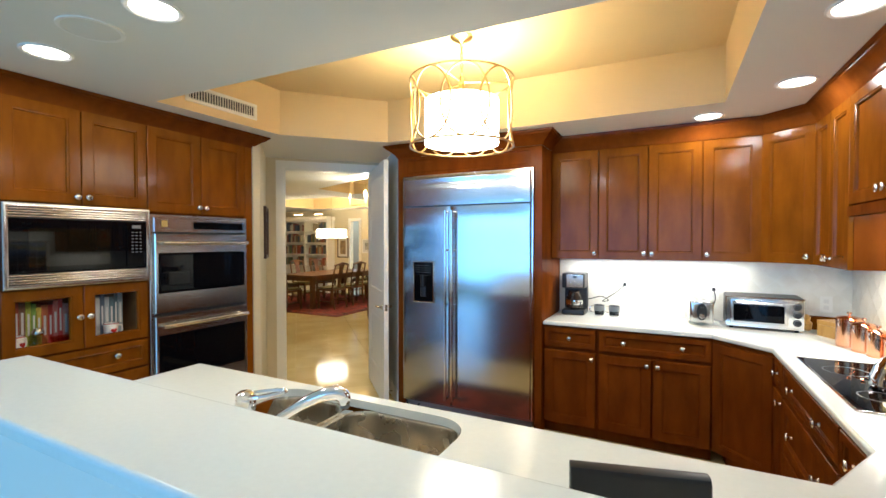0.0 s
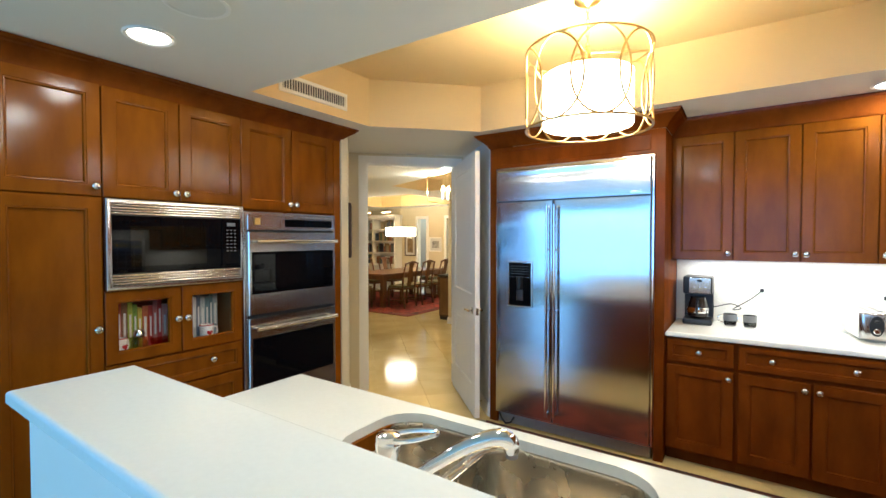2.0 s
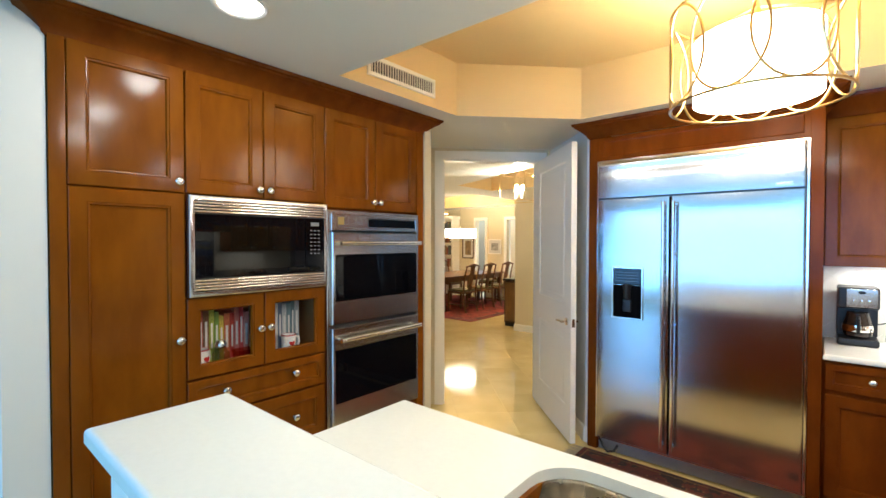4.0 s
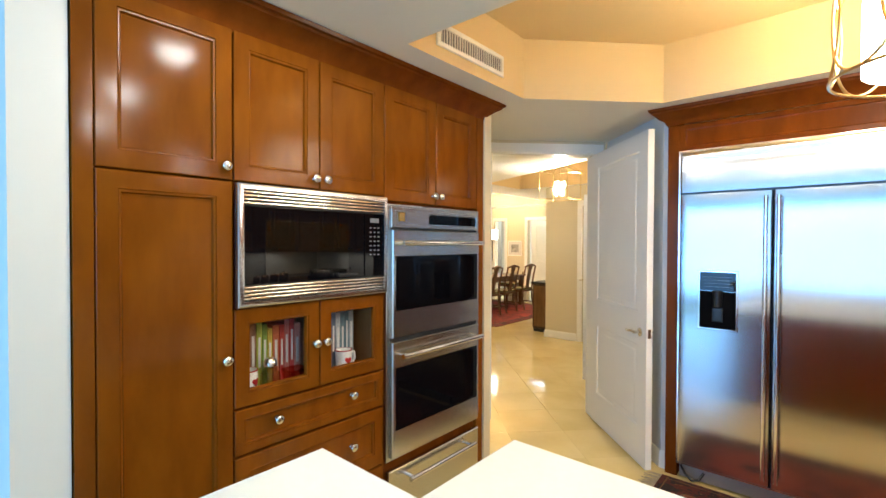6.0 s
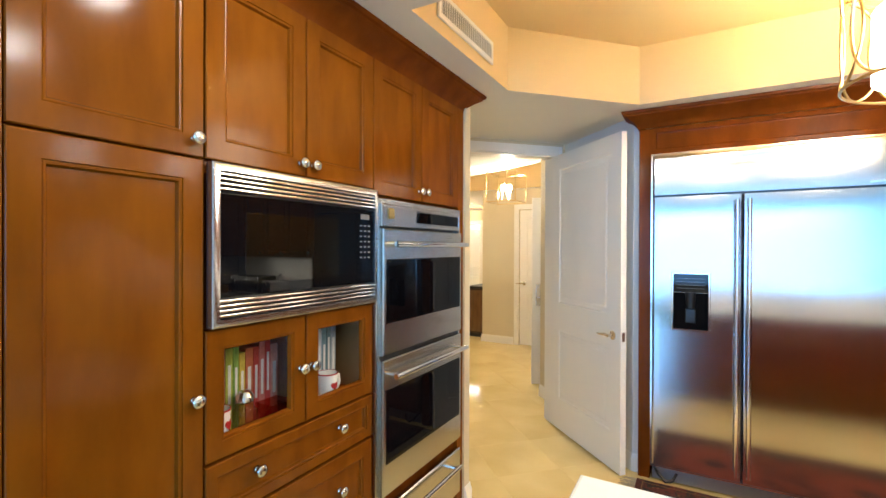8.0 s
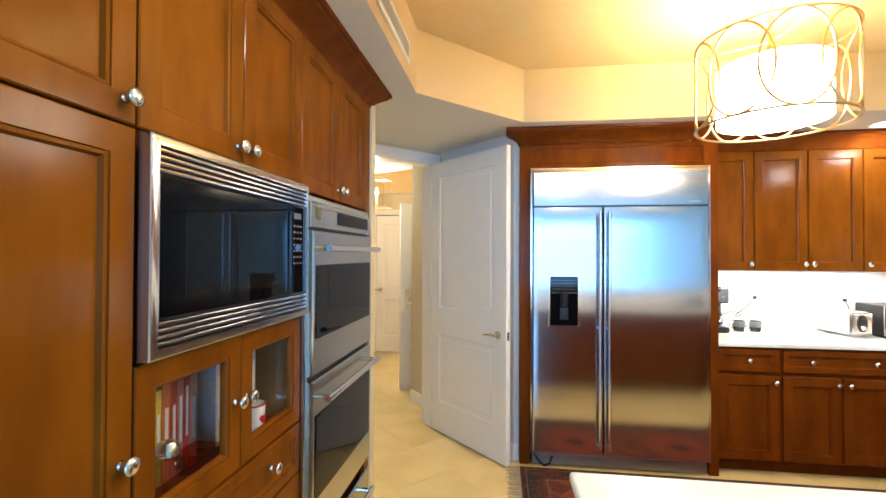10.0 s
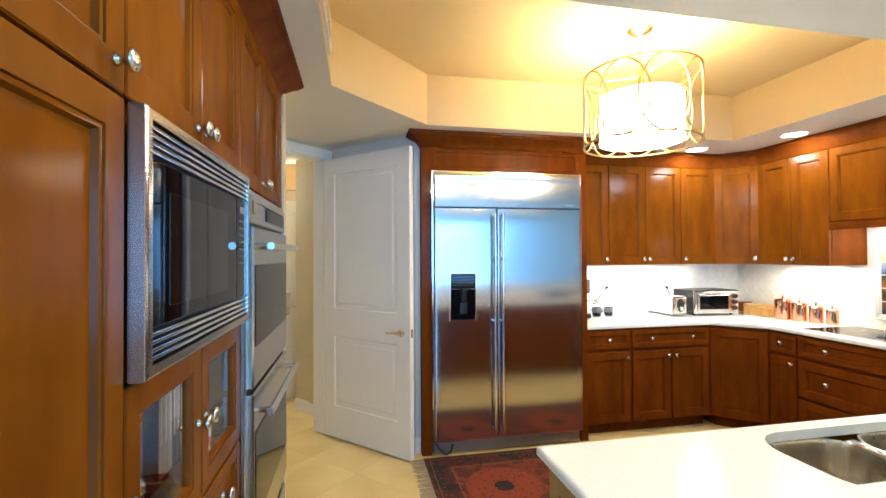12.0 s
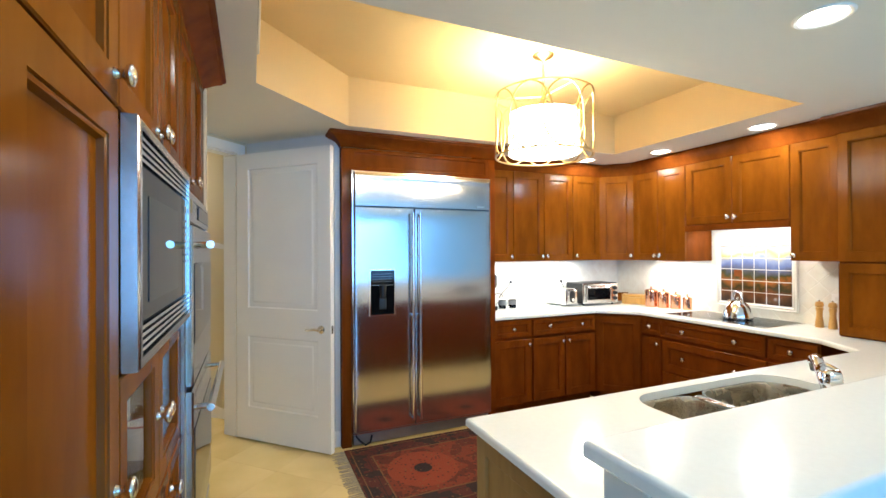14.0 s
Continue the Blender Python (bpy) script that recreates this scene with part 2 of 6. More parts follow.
def smooth(ob, angle=35):
    """Rounds the shading over shallow edges, with normals weighted by area so that flat faces stay flat."""
    me = ob.data
    for p in me.polygons:
        p.use_smooth = True
    if len(me.polygons) > 2500:
        me.set_sharp_from_angle(angle=radians(angle))
        return ob
    limit = math.cos(radians(angle))
    ns = [p.normal.copy() for p in me.polygons]
    ar = [p.area for p in me.polygons]
    at = [[] for _ in me.vertices]
    for p in me.polygons:
        for v in p.vertices:
            at[v].append(p.index)
    out = []
    for p in me.polygons:
        n0 = ns[p.index]
        for v in p.vertices:
            s = Vector((0, 0, 0))
            for q in at[v]:
                if ns[q].dot(n0) > limit:
                    s += ns[q] * ar[q]
            out.append(s.normalized() if s.length > 1e-12 else n0)
    me.normals_split_custom_set(out)
    return ob


def part(name, bm, mat, parent, label="", m=None):
    ob = new(name, mesh_of(name, bm, mat))
    ob.parent = parent
    if m is not None:
        ob.matrix_basis = m
    if label:
        tagged(ob, label)
    return smooth(ob)


def share(name, mesh, parent, m):
    """One more piece on a mesh that is already there."""
    ob = new(name, mesh)
    ob.parent, ob.matrix_basis = parent, m
    return ob


def thing(name, m, label, category, group="", kind=""):
    ob = new(name)
    ob.matrix_basis = m
    ob.empty_display_size = 0.1
    return tagged(ob, label, category, group, kind)


def solid(name, bm, mat, label="", category="", group="", kind="", m=None):
    ob = new(name, mesh_of(name, bm, mat))
    if m is not None:
        ob.matrix_basis = m
    smooth(ob)
    return tagged(ob, label, category, group, kind)


def setting(name, bm, mat, label="", category=""):
    return solid(name, bm, mat, label, category, kind="structure")


# ---- structure ----
S2 = math.sqrt(0.5)
SLAB = setting("floor", box(bmesh.new(), -12.5, 2.0, -5.9, 14.5, -0.12, -0.004), GROUT, "polished cream marble floor laid in diagonal squares", "floor")

# walls of the kitchen
setting("wall_north", wall_run(bmesh.new(), (-1.79, 4.82), (1.77, 4.82), 0, 2.9, -0.12), WALL_WHITE)
setting("wall_east", wall_run(bmesh.new(), (1.65, 4.82), (1.65, -5.5), 0, 2.9, -0.12), WALL_WHITE)
setting("wall_south", wall_run(bmesh.new(), (1.77, -5.5), (-7.0, -5.5), 0, 2.9, -0.15, [(0.2 + 2.1 * k, 2.2 + 2.1 * k, 0.3, 2.65) for k in range(4)]), WALL_WHITE)
setting("wall_west", wall_run(bmesh.new(), (-7.0, -5.65), (-7.0, 1.06), 0, 2.9, -0.12), WALL_WHITE)
setting("wall_pantry_back", wall_run(bmesh.new(), (-3.24, 1.17), (-3.24, 3.30), 0, CEIL, -0.10), WALL_WHITE)
bm = bmesh.new()
prism(bm, [(-2.612, 1.10), (-2.612, 1.230), (-3.24, 1.230), (-3.24, 1.225), (-7.0, 1.225), (-7.0, 1.10)], 0, 2.9)
setting("wall_pantry_side", bm, WALL_WHITE)
# the angled alcove that holds the door
bm = bmesh.new()
prism(bm, [(-2.590, 3.268), (-2.590, 3.335), (-3.27, 4.0), (-3.355, 3.915), (-3.24, 3.80), (-3.24, 3.265)], 0, CEIL)
setting("wall_alcove_left", bm, WALL)
bm = bmesh.new()
prism(bm, [(-1.752, 4.225), (-1.79, 4.225), (-2.415, 4.85), (-2.33, 4.935), (-1.79, 4.395), (-1.752, 4.395)], 0, CEIL)
setting("wall_alcove_right", bm, WALL_WHITE)
JL, JR = Vector((-3.13, 4.11)), Vector((-2.49, 4.75))   # jambs of the opening
DIAG = Vector((S2, S2))
bm = bmesh.new()
A0, A1 = Vector((-3.265, 3.975)), Vector((-2.42, 4.82))
wall_run(bm, A0, A1, 0, CEIL + 0.4, -0.12, [((JL - A0).length, (JR - A0).length, 0, 2.300)])
setting("wall_door", bm, WALL)
# door casing
bm = bmesh.new()
CASE = [(0.0, 0.0), (0.0, -0.018), (0.012, -0.02), (0.05, -0.014), (0.08, -0.012), (0.08, 0.0)]
D_FRAME = Matrix(((S2, -S2, 0, JL.x), (S2, S2, 0, JL.y), (0, 0, 1, 0), (0, 0, 0, 1)))
W_OPEN = (JR - JL).length


def casing(bm, w, h, side):
    """Architrave round an opening w wide and h high; side -1 faces -y."""
    rows = [(0.0, 0.0), (0.0, h), (w, h), (w, 0.0)]
    outs = [(-1, 0), (-1, 1), (1, 1), (1, 0)]
    loops = [[(x + o * ox, (d if side < 0 else 0.12 - d), z + o * oz) for o, d in CASE] for (x, z), (ox, oz) in zip(rows, outs)]
    return rings(bm, loops)


casing(bm, W_OPEN, 2.300, -1)
casing(bm, W_OPEN, 2.300, 1)
for x0, x1, z0, z1 in ((-0.001, 0.014, 0, 2.285), (W_OPEN - 0.004, W_OPEN + 0.001, 0, 2.285), (0, W_OPEN, 2.290, 2.301)):
    box(bm, x0, x1, 0.003, 0.117, z0, z1)
solid("door_casing", bm, TRIM, "white painted moulded door casing", "trim", kind="structure", m=D_FRAME)

# ceilings
TRAY_LINE = [(-2.36, 2.355), (-2.356, 3.338), (-1.733, 3.973), (0.785, 3.973), (0.785, 2.40)]


def plate_with_hole(bm, outline, hole, z, flip=False):
    vs = [bm.verts.new((x, y, z)) for x, y in outline]
    hs = [bm.verts.new((x, y, z)) for x, y in hole]
    edges = [bm.edges.new((c[i], c[(i + 1) % len(c)])) for c in (vs, hs) for i in range(len(c))]
    bmesh.ops.triangle_fill(bm, use_beauty=True, edges=edges)
    return vs, hs


bm = bmesh.new()
_, hs = plate_with_hole(bm, [(-7.0, 0.3), (1.66, 0.3), (1.66, 4.83), (-2.3, 4.98), (-2.415, 4.855), (-3.27, 4.0), (-3.25, 1.1), (-7.0, 1.1)], TRAY_LINE, CEIL)
ceil = setting("ceiling", bm, CEILING, "white painted kitchen ceiling with a raised tray", "ceiling")
bm = bmesh.new()
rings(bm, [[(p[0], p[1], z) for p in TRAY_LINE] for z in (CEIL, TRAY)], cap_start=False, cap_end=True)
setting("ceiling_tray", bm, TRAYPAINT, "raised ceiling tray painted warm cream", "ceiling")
setting("ceiling_living", box(bmesh.new(), -7.1, 1.76, -5.6, 0.3, 2.85, 2.95), CEILING)
setting("ceiling_fascia", box(bmesh.new(), -7.0, 1.65, 0.2, 0.299, CEIL, 2.85), CEILING)
setting("roof", box(bmesh.new(), -12.6, 2.0, -5.9, 14.6, 3.05, 3.15), CEILING)


def baseboard(name, path, h=0.115):
    bm = bmesh.new()
    sweep(bm, path, [(0.0, 0.0), (0.016, 0.0), (0.016, h * 0.72), (0.010, h * 0.86), (0.007, h), (0.0, h)])
    return solid(name, bm, TRIM, "white moulded baseboard along the wall", "baseboard", kind="structure")


baseboard("baseboard", [(-2.590, 3.27), (-2.590, 3.335), (-3.18, 3.91)])
baseboard("baseboard", [(-2.41, 4.845), (-1.79, 4.225), (-1.756, 4.225)])

# window wall behind the walk
for k in range(4):
    x1 = 1.51 - k * 2.1
    w = thing("window_%d" % (k + 1), pose(x1 - 2.0, -5.5, 0.3), "tall clear window in a white frame", "window", kind="structure")
    bm = bmesh.new()
    panel(bm, 0, 2.0, 0, 2.35, [(0, -0.1), (0, -0.02), (0.06, -0.02), (0.06, -0.1)], cap_start=False, cap_end=False)
    part("window_frame", bm, TRIM, w)
    bm = bmesh.new()
    box(bm, 0.06, 1.94, -0.064, -0.058, 0.06, 2.29)
    pane = part("pane", bm, GLASS, w)
    pane.visible_shadow = False
setting("ground", box(bmesh.new(), -900, 900, -1800, -6.2, -30.2, -30), material("sea_water", (0.02, 0.09, 0.13), 0.15, vary=0.3, scale=(0.05, 0.05, 0.05)), "blue sea far below the windows", "water")


# ---- cabinets ----
KNOB = None


def knob_mesh():
    bm = bmesh.new()
    lathe(bm, [(0.010, 0.0), (0.007, 0.003), (0.0055, 0.010), (0.007, 0.014), (0.0135, 0.018), (0.0155, 0.022), (0.0145, 0.026), (0.008, 0.029), (0.002, 0.030)], 16)
    bmesh.ops.transform(bm, matrix=pose(0, 0, 0, 90) @ Matrix.Diagonal((1.22, 1.22, 1.12, 1)), verts=bm.verts)   # axis along -y
    return mesh_of("knob", bm, NICKEL)


KNOB = knob_mesh()
for p in KNOB.polygons:
    p.use_smooth = True

T = 0.021   # thickness of a door


def front(parent, name, x0, x1, z0, z1, knobs=(), stile=0.057, glazed=False, mat=None, gap=0.0029):
    """A shaker front with a bead, facing -y, its back at y = 0, with knobs at (x, z)."""
    x0, x1, z0, z1 = x0 + gap, x1 - gap, z0 + gap, z1 - gap
    bm = bmesh.new()
    steps = [(0, 0), (0, -T + 0.003), (0.003, -T), (stile, -T), (stile + 0.001, -T + 0.004), (stile + 0.004, -T + 0.0025), (stile + 0.009, -T + 0.0045), (stile + 0.013, -0.0065)]
    if glazed:
        panel(bm, x0, x1, z0, z1, steps + [(stile + 0.013, 0)], cap_start=False, cap_end=False)
    else:
        panel(bm, x0, x1, z0, z1, steps)
    d = part(name, bm, mat or WOOD, parent)
    if glazed:
        bm = bmesh.new()
        g = stile + 0.010
        box(bm, x0 + g, x1 - g, -0.009, -0.006, z0 + g, z1 - g)
        part("glass_pane", bm, GLASS, d).visible_shadow = False
    for kx, kz in knobs:
        share("knob", KNOB, d, pose(kx, -T + 0.001, kz))
    return d


def carcass(parent, w, d, z0, z1, toe=0.0, open_at=()):
    """The body behind the fronts: front at y = 0.0, back at y = d; open_at are niches (x0, x1, z0, z1) left open in front."""
    bm = bmesh.new()
    if not open_at:
        box(bm, 0, w, 0.001, d, z0 + toe, z1)
        if toe:
            box(bm, 0.0, w, 0.07, d, z0, z0 + toe)
    else:
        at = z0 + toe
        for ox0, ox1, oz0, oz1 in open_at:
            box(bm, 0, w, 0.001, d, at, oz0)
            box(bm, 0, ox0, 0.001, d, oz0, oz1)
            box(bm, ox1, w, 0.001, d, oz0, oz1)
            box(bm, ox0, ox1, 0.32, d, oz0, oz1)
            at = oz1
        box(bm, 0, w, 0.001, d, at, z1)
        if toe:
            box(bm, 0.0, w, 0.07, d, z0, z0 + toe)
    # darker wood here deepens the shade seen in the gaps between fronts
    return part("body", bm, WOOD_DARK, parent)


CROWN = [(0.0, 0.0), (0.004, 0.0), (0.012, 0.012), (0.014, 0.022), (0.030, 0.040), (0.052, 0.062), (0.075, 0.078), (0.078, 0.088), (0.088, 0.092), (0.092, 0.108), (0.0, 0.108)]


def crown(name, path, z, label, scale=1.0, top=None):
    bm = bmesh.new()
    k = ((top or CEIL - 0.003) - z) / 0.108
    sweep(bm, path, [(o * scale, z + h * k) for o, h in CROWN])
    return solid(name, bm, WOOD_DARK, label, "crown moulding", kind="structure")


# tall units along the west wall, facing +x
LX = -2.600 - T   # plane of the carcass fronts
Y_P, Y_M, Y_O, Y_E = 1.285, 1.697, 2.434, 3.198
UP = 1.752
DEEP = 0.61


def west(y):
    return pose(LX, y, 0, 0, 0, 90)


g = "tall cabinets"
c = thing("pantry_cabinet", west(Y_P), "tall cherry wood pantry cabinet with two doors", "cabinet", g)
carcass(c, Y_M - Y_P, DEEP, 0, 2.31, 0.10)
front(c, "door", 0.0, Y_M - Y_P, UP, 2.31, [(Y_M - Y_P - 0.03, UP + 0.05)])
front(c, "door", 0.0, Y_M - Y_P, 0.10, UP, [(Y_M - Y_P - 0.03, 1.096)])

w = Y_O - Y_M
MW0, MW1 = 1.284, 1.746
c = thing("microwave_cabinet", west(Y_M), "tall cherry wood cabinet with glass doors under a microwave", "cabinet", g)
NICHE = (0.03, w - 0.03, 0.925, 1.255)
carcass(c, w, DEEP, 0, 2.31, 0.10, [NICHE])
bm = bmesh.new()
nx0, nx1, nz0, nz1 = NICHE
box(bm, nx0 + 0.001, nx1 - 0.001, 0.312, 0.318, nz0 + 0.001, nz1 - 0.001)
box(bm, nx0 + 0.001, nx0 + 0.006, 0.004, 0.311, nz0 + 0.001, nz1 - 0.001)
box(bm, nx1 - 0.006, nx1 - 0.001, 0.004, 0.311, nz0 + 0.001, nz1 - 0.001)
part("lining", bm, material("maple_lining", (0.26, 0.13, 0.045), 0.5, second=(0.20, 0.09, 0.03), scale=(9, 9, 2)), c, "plain wooden cabinet lining")
front(c, "door", 0.0, w / 2, UP, 2.31, [(w / 2 - 0.028, UP + 0.045)])
front(c, "door", w / 2, w, UP, 2.31, [(w / 2 + 0.028, UP + 0.045)])
front(c, "glass_door", 0.0, w / 2, 0.902, 1.278, [(w / 2 - 0.026, 1.096)], glazed=True, stile=0.05)
front(c, "glass_door", w / 2, w, 0.902, 1.278, [(w / 2 + 0.026, 1.096)], glazed=True, stile=0.05)
front(c, "drawer", 0.0, w, 0.722, 0.898, [(w * 0.23, 0.824), (w * 0.73, 0.824)], stile=0.035)
front(c, "drawer", 0.0, w, 0.43, 0.717, [(w * 0.23, 0.583), (w * 0.73, 0.583)])
front(c, "drawer", 0.0, w, 0.10, 0.425, [(w * 0.23, 0.26), (w * 0.73, 0.26)])

w = Y_E - Y_O
c = thing("oven_cabinet", west(Y_O), "tall cherry wood cabinet round a double oven", "cabinet", g)
carcass(c, w, DEEP, 0, 2.31, 0.10)
front(c, "door", 0.0, w / 2, UP - 0.02, 2.31, [(w / 2 - 0.026, UP + 0.031)])
front(c, "door", w / 2, w, UP - 0.02, 2.31, [(w / 2 + 0.026, UP + 0.031)])
for nm, y0, y1 in (("end_stile", 1.234, Y_P), ("end_stile", Y_E, 3.265)):
    bm = bmesh.new()
    box(bm, 0, y1 - y0, -T, DEEP, 0, 2.31, 0.002)
    solid(nm, bm, WOOD, "plain cherry wood end panel of the tall cabinets", "cabinet panel", m=west(y0))
crown("crown_west", [(-2.75, 1.234), (LX + T - 0.012, 1.234), (LX + T - 0.012, 3.265), (-2.75, 3.265)], 2.295, "cherry wood crown moulding above the tall cabinets", 1.2)

# ---- appliances in the tall units ----
def bar_handle(parent, name, x0, x1, z, out, r=0.011, mat=None, post=0.05):
    """A horizontal round bar on two posts, standing out to y = -out."""
    bm = bmesh.new()
    tube(bm, [(x0, -out, z), (x1, -out, z)], r, 12)
    for px in (x0 + post, x1 - post):
        tube(bm, [(px, 0, z), (px, -out, z)], r * 0.85, 10)
    return part(name, bm, mat or STEEL_BRIGHT, parent)


w = Y_O - Y_M
a = thing("microwave_oven", west(Y_M), "built-in microwave with black glass and a louvred steel trim", "microwave")
PX = -T - 0.004
bm = bmesh.new()
panel(bm, 0.004, w - 0.004, MW0, MW1, [(0, -T - 0.001), (0, PX - 0.022), (0.006, PX - 0.026), (0.022, PX - 0.026), (0.022, PX - 0.004)], cap_start=False, cap_end=False)
part("trim_frame", bm, STEEL, a)
bm = bmesh.new()
box(bm, 0.02, w - 0.02, PX - 0.004, PX + 0.002, MW0 + 0.02, MW1 - 0.02)
part("backing", bm, BLACK, a)
for z in [MW0 + 0.031 + 0.0138 * k for k in range(4)] + [MW1 - 0.031 - 0.0138 * k for k in range(4)]:
    bm = bmesh.new()
    box(bm, 0.024, w - 0.024, PX - 0.022, PX - 0.006, z - 0.0040, z + 0.0040, 0.002)
    part("louvre", bm, STEEL_BRIGHT, a)
bm = bmesh.new()
box(bm, 0.026, w - 0.145, PX - 0.020, PX - 0.004, MW0 + 0.083, MW1 - 0.083, 0.003)
part("door", bm, BLACK_GLASS, a)
bm = bmesh.new()
box(bm, 0.11, w - 0.235, PX - 0.0215, PX - 0.019, MW0 + 0.115, MW1 - 0.135, 0.001)
part("door_window", bm, material("dark_window_glass", (0.006, 0.005, 0.003), 0.03, vary=0.2, spec=0.24), a)
cp = part("control_panel", box(bmesh.new(), w - 0.142, w - 0.026, PX - 0.020, PX - 0.004, MW0 + 0.083, MW1 - 0.083, 0.003), BLACK_GLASS, a)
part("display", box(bmesh.new(), w - 0.11, w - 0.058, PX - 0.0215, PX - 0.019, MW1 - 0.125, MW1 - 0.105), GREY_PLASTIC, cp)
key = mesh_of("key", box(bmesh.new(), -0.0055, 0.0055, -0.001, 0.001, -0.0028, 0.0028), material("dim_print", (0.16, 0.16, 0.17), 0.5, vary=0.05))
for r in range(7):
    for k in range(3):
        share("key", key, cp, pose(w - 0.108 + k * 0.024, PX - 0.0208, MW1 - 0.15 - r * 0.021))

w = Y_E - Y_O
a = thing("double_oven", west(Y_O), "stainless steel built-in double wall oven with dark windows", "oven")
OV0, OV1 = 0.430, 1.720
bm = bmesh.new()
panel(bm, 0.002, w - 0.002, OV0, OV1, [(0, -T - 0.001), (0, -T - 0.012), (0.004, -T - 0.015), (0.022, -T - 0.015), (0.022, -T - 0.004)], cap_start=False, cap_end=False)
part("trim_frame", bm, STEEL, a)
part("backing", box(bmesh.new(), 0.02, w - 0.02, -T - 0.006, -T - 0.001, OV0 + 0.02, OV1 - 0.02), BLACK, a)
cp = part("control_panel", panel(bmesh.new(), 0.024, w - 0.024, 1.600, OV1 - 0.022, [(0, -T - 0.004), (0, -T - 0.022), (0.004, -T - 0.026), (0.018, -T - 0.026), (0.02, -T - 0.022)]), STEEL, a)
part("display", box(bmesh.new(), w * 0.40, w - 0.05, -T - 0.0265, -T - 0.02, 1.625, OV1 - 0.044), BLACK_GLASS, cp)
part("badge", box(bmesh.new(), 0.075, 0.115, -T - 0.026, -T - 0.024, 1.635, 1.68), material("brass_badge", (0.45, 0.33, 0.12), 0.3, 1.0, vary=0.1), cp)
for z0, z1 in ((1.050, 1.590), (0.450, 1.030)):
    d = part("oven_door", panel(bmesh.new(), 0.024, w - 0.024, z0, z1, [(0, -T - 0.004), (0, -T - 0.03), (0.005, -T - 0.036), (0.03, -T - 0.036), (0.03, -T - 0.036)]), STEEL, a)
    part("window", panel(bmesh.new(), 0.045, w - 0.045, z0 + 0.135, z1 - 0.13, [(0, -T - 0.03), (0, -T - 0.0375), (0.004, -T - 0.039), (0.02, -T - 0.0385)]), BLACK_GLASS, d)
    hb = bmesh.new()
    tube(hb, [(0.05, -T - 0.085, z1 - 0.065), (w - 0.05, -T - 0.085, z1 - 0.065)], 0.013, 14)
    for px in (0.075, w - 0.075):
        tube(hb, [(px, -T - 0.034, z1 - 0.065), (px, -T - 0.085, z1 - 0.065)], 0.010, 10)
    part("handle", hb, STEEL_BRIGHT, d)
a = thing("warming_drawer", west(Y_O), "stainless steel warming drawer under the ovens", "warming drawer")
d = part("drawer_front", panel(bmesh.new(), 0.012, w - 0.012, 0.135, 0.385, [(0, -T - 0.001), (0, -T - 0.022), (0.006, -T - 0.028), (0.03, -T - 0.028), (0.03, -T - 0.028)]), STEEL, a)
hb = bmesh.new()
tube(hb, [(0.11, -T - 0.08, 0.33), (w - 0.11, -T - 0.08, 0.33)], 0.012, 14)
for px in (0.14, w - 0.14):
    tube(hb, [(px, -T - 0.026, 0.33), (px, -T - 0.08, 0.33)], 0.010, 10)
part("handle", hb, STEEL_BRIGHT, d)

# ---- refrigerator ----
FY = 4.132
FX0, FX1 = -1.672, -0.480
a = thing("refrigerator", pose(FX0, FY, 0), "wide stainless steel side-by-side refrigerator with a water dispenser", "refrigerator")
FW = FX1 - FX0
part("body", box(bmesh.new(), 0.004, FW - 0.004, 0.03, 0.62, 0.09, 2.112), GREY_PLASTIC, a)
part("trim_frame", panel(bmesh.new(), -0.004, FW + 0.004, 0.1, 2.118, [(0, 0.04), (0, 0.004), (0.010, 0.004), (0.010, 0.04)], cap_start=False, cap_end=False), STEEL_BRIGHT, a)
def bowed_front(x0, x1, z0, z1, bow):
    """A steel front with rolled edges whose thin sheet ripples a little towards its top."""
    bm = bmesh.new()

    def depth(u, z):
        q = (z - z0) / (z1 - z0)
        return -0.026 - bow * math.sin(q * math.pi * 5.0 + 0.5 * u * u) * math.exp(-6 * (1 - q)) * (0.35 + 0.65 * math.cos(u * math.pi / 2))
    zs = [z0 + (z1 - z0) * k / 48 for k in range(49)]
    n = 12
    inner = [(x0 + 0.014 + (x1 - x0 - 0.028) * k / n, 2 * k / n - 1) for k in range(n + 1)]
    loops = [[(x0, 0.03, z), (x0, -0.012, z), (x0 + 0.004, -0.022, z)] + [(x, depth(u, z), z) for x, u in inner] + [(x1 - 0.004, -0.022, z), (x1, -0.012, z), (x1, 0.03, z)] for z in zs]
    rings(bm, loops)
    return bm


SPLIT = 0.491
part("top_panel", bowed_front(0.008, FW - 0.008, 1.848, 2.105, 0.0040), SHEET_STEEL, a)
dl = part("freezer_door", bowed_front(0.008, SPLIT - 0.002, 0.125, 1.835, 0.0050), SHEET_STEEL, a)
dr = part("refrigerator_door", bowed_front(SPLIT + 0.002, FW - 0.008, 0.125, 1.835, 0.0050), SHEET_STEEL, a)
part("badge", box(bmesh.new(), FW - 0.145, FW - 0.07, -0.029, -0.025, 1.862, 1.876, 0.001), STEEL_BRIGHT, a)
for door, hx in ((dl, SPLIT - 0.030), (dr, SPLIT + 0.030)):
    hb = bmesh.new()
    tube(hb, [(hx, -0.075, 0.175), (hx, -0.075, 1.80)], 0.0115, 12)
    for z in (0.19, 0.995, 1.46, 1.785):
        tube(hb, [(hx, -0.024, z), (hx, -0.075, z)], 0.009, 8)
    part("handle", hb, STEEL_BRIGHT, door)
DX0, DX1, DZ0, DZ1 = 0.118, 0.330, 0.998, 1.362
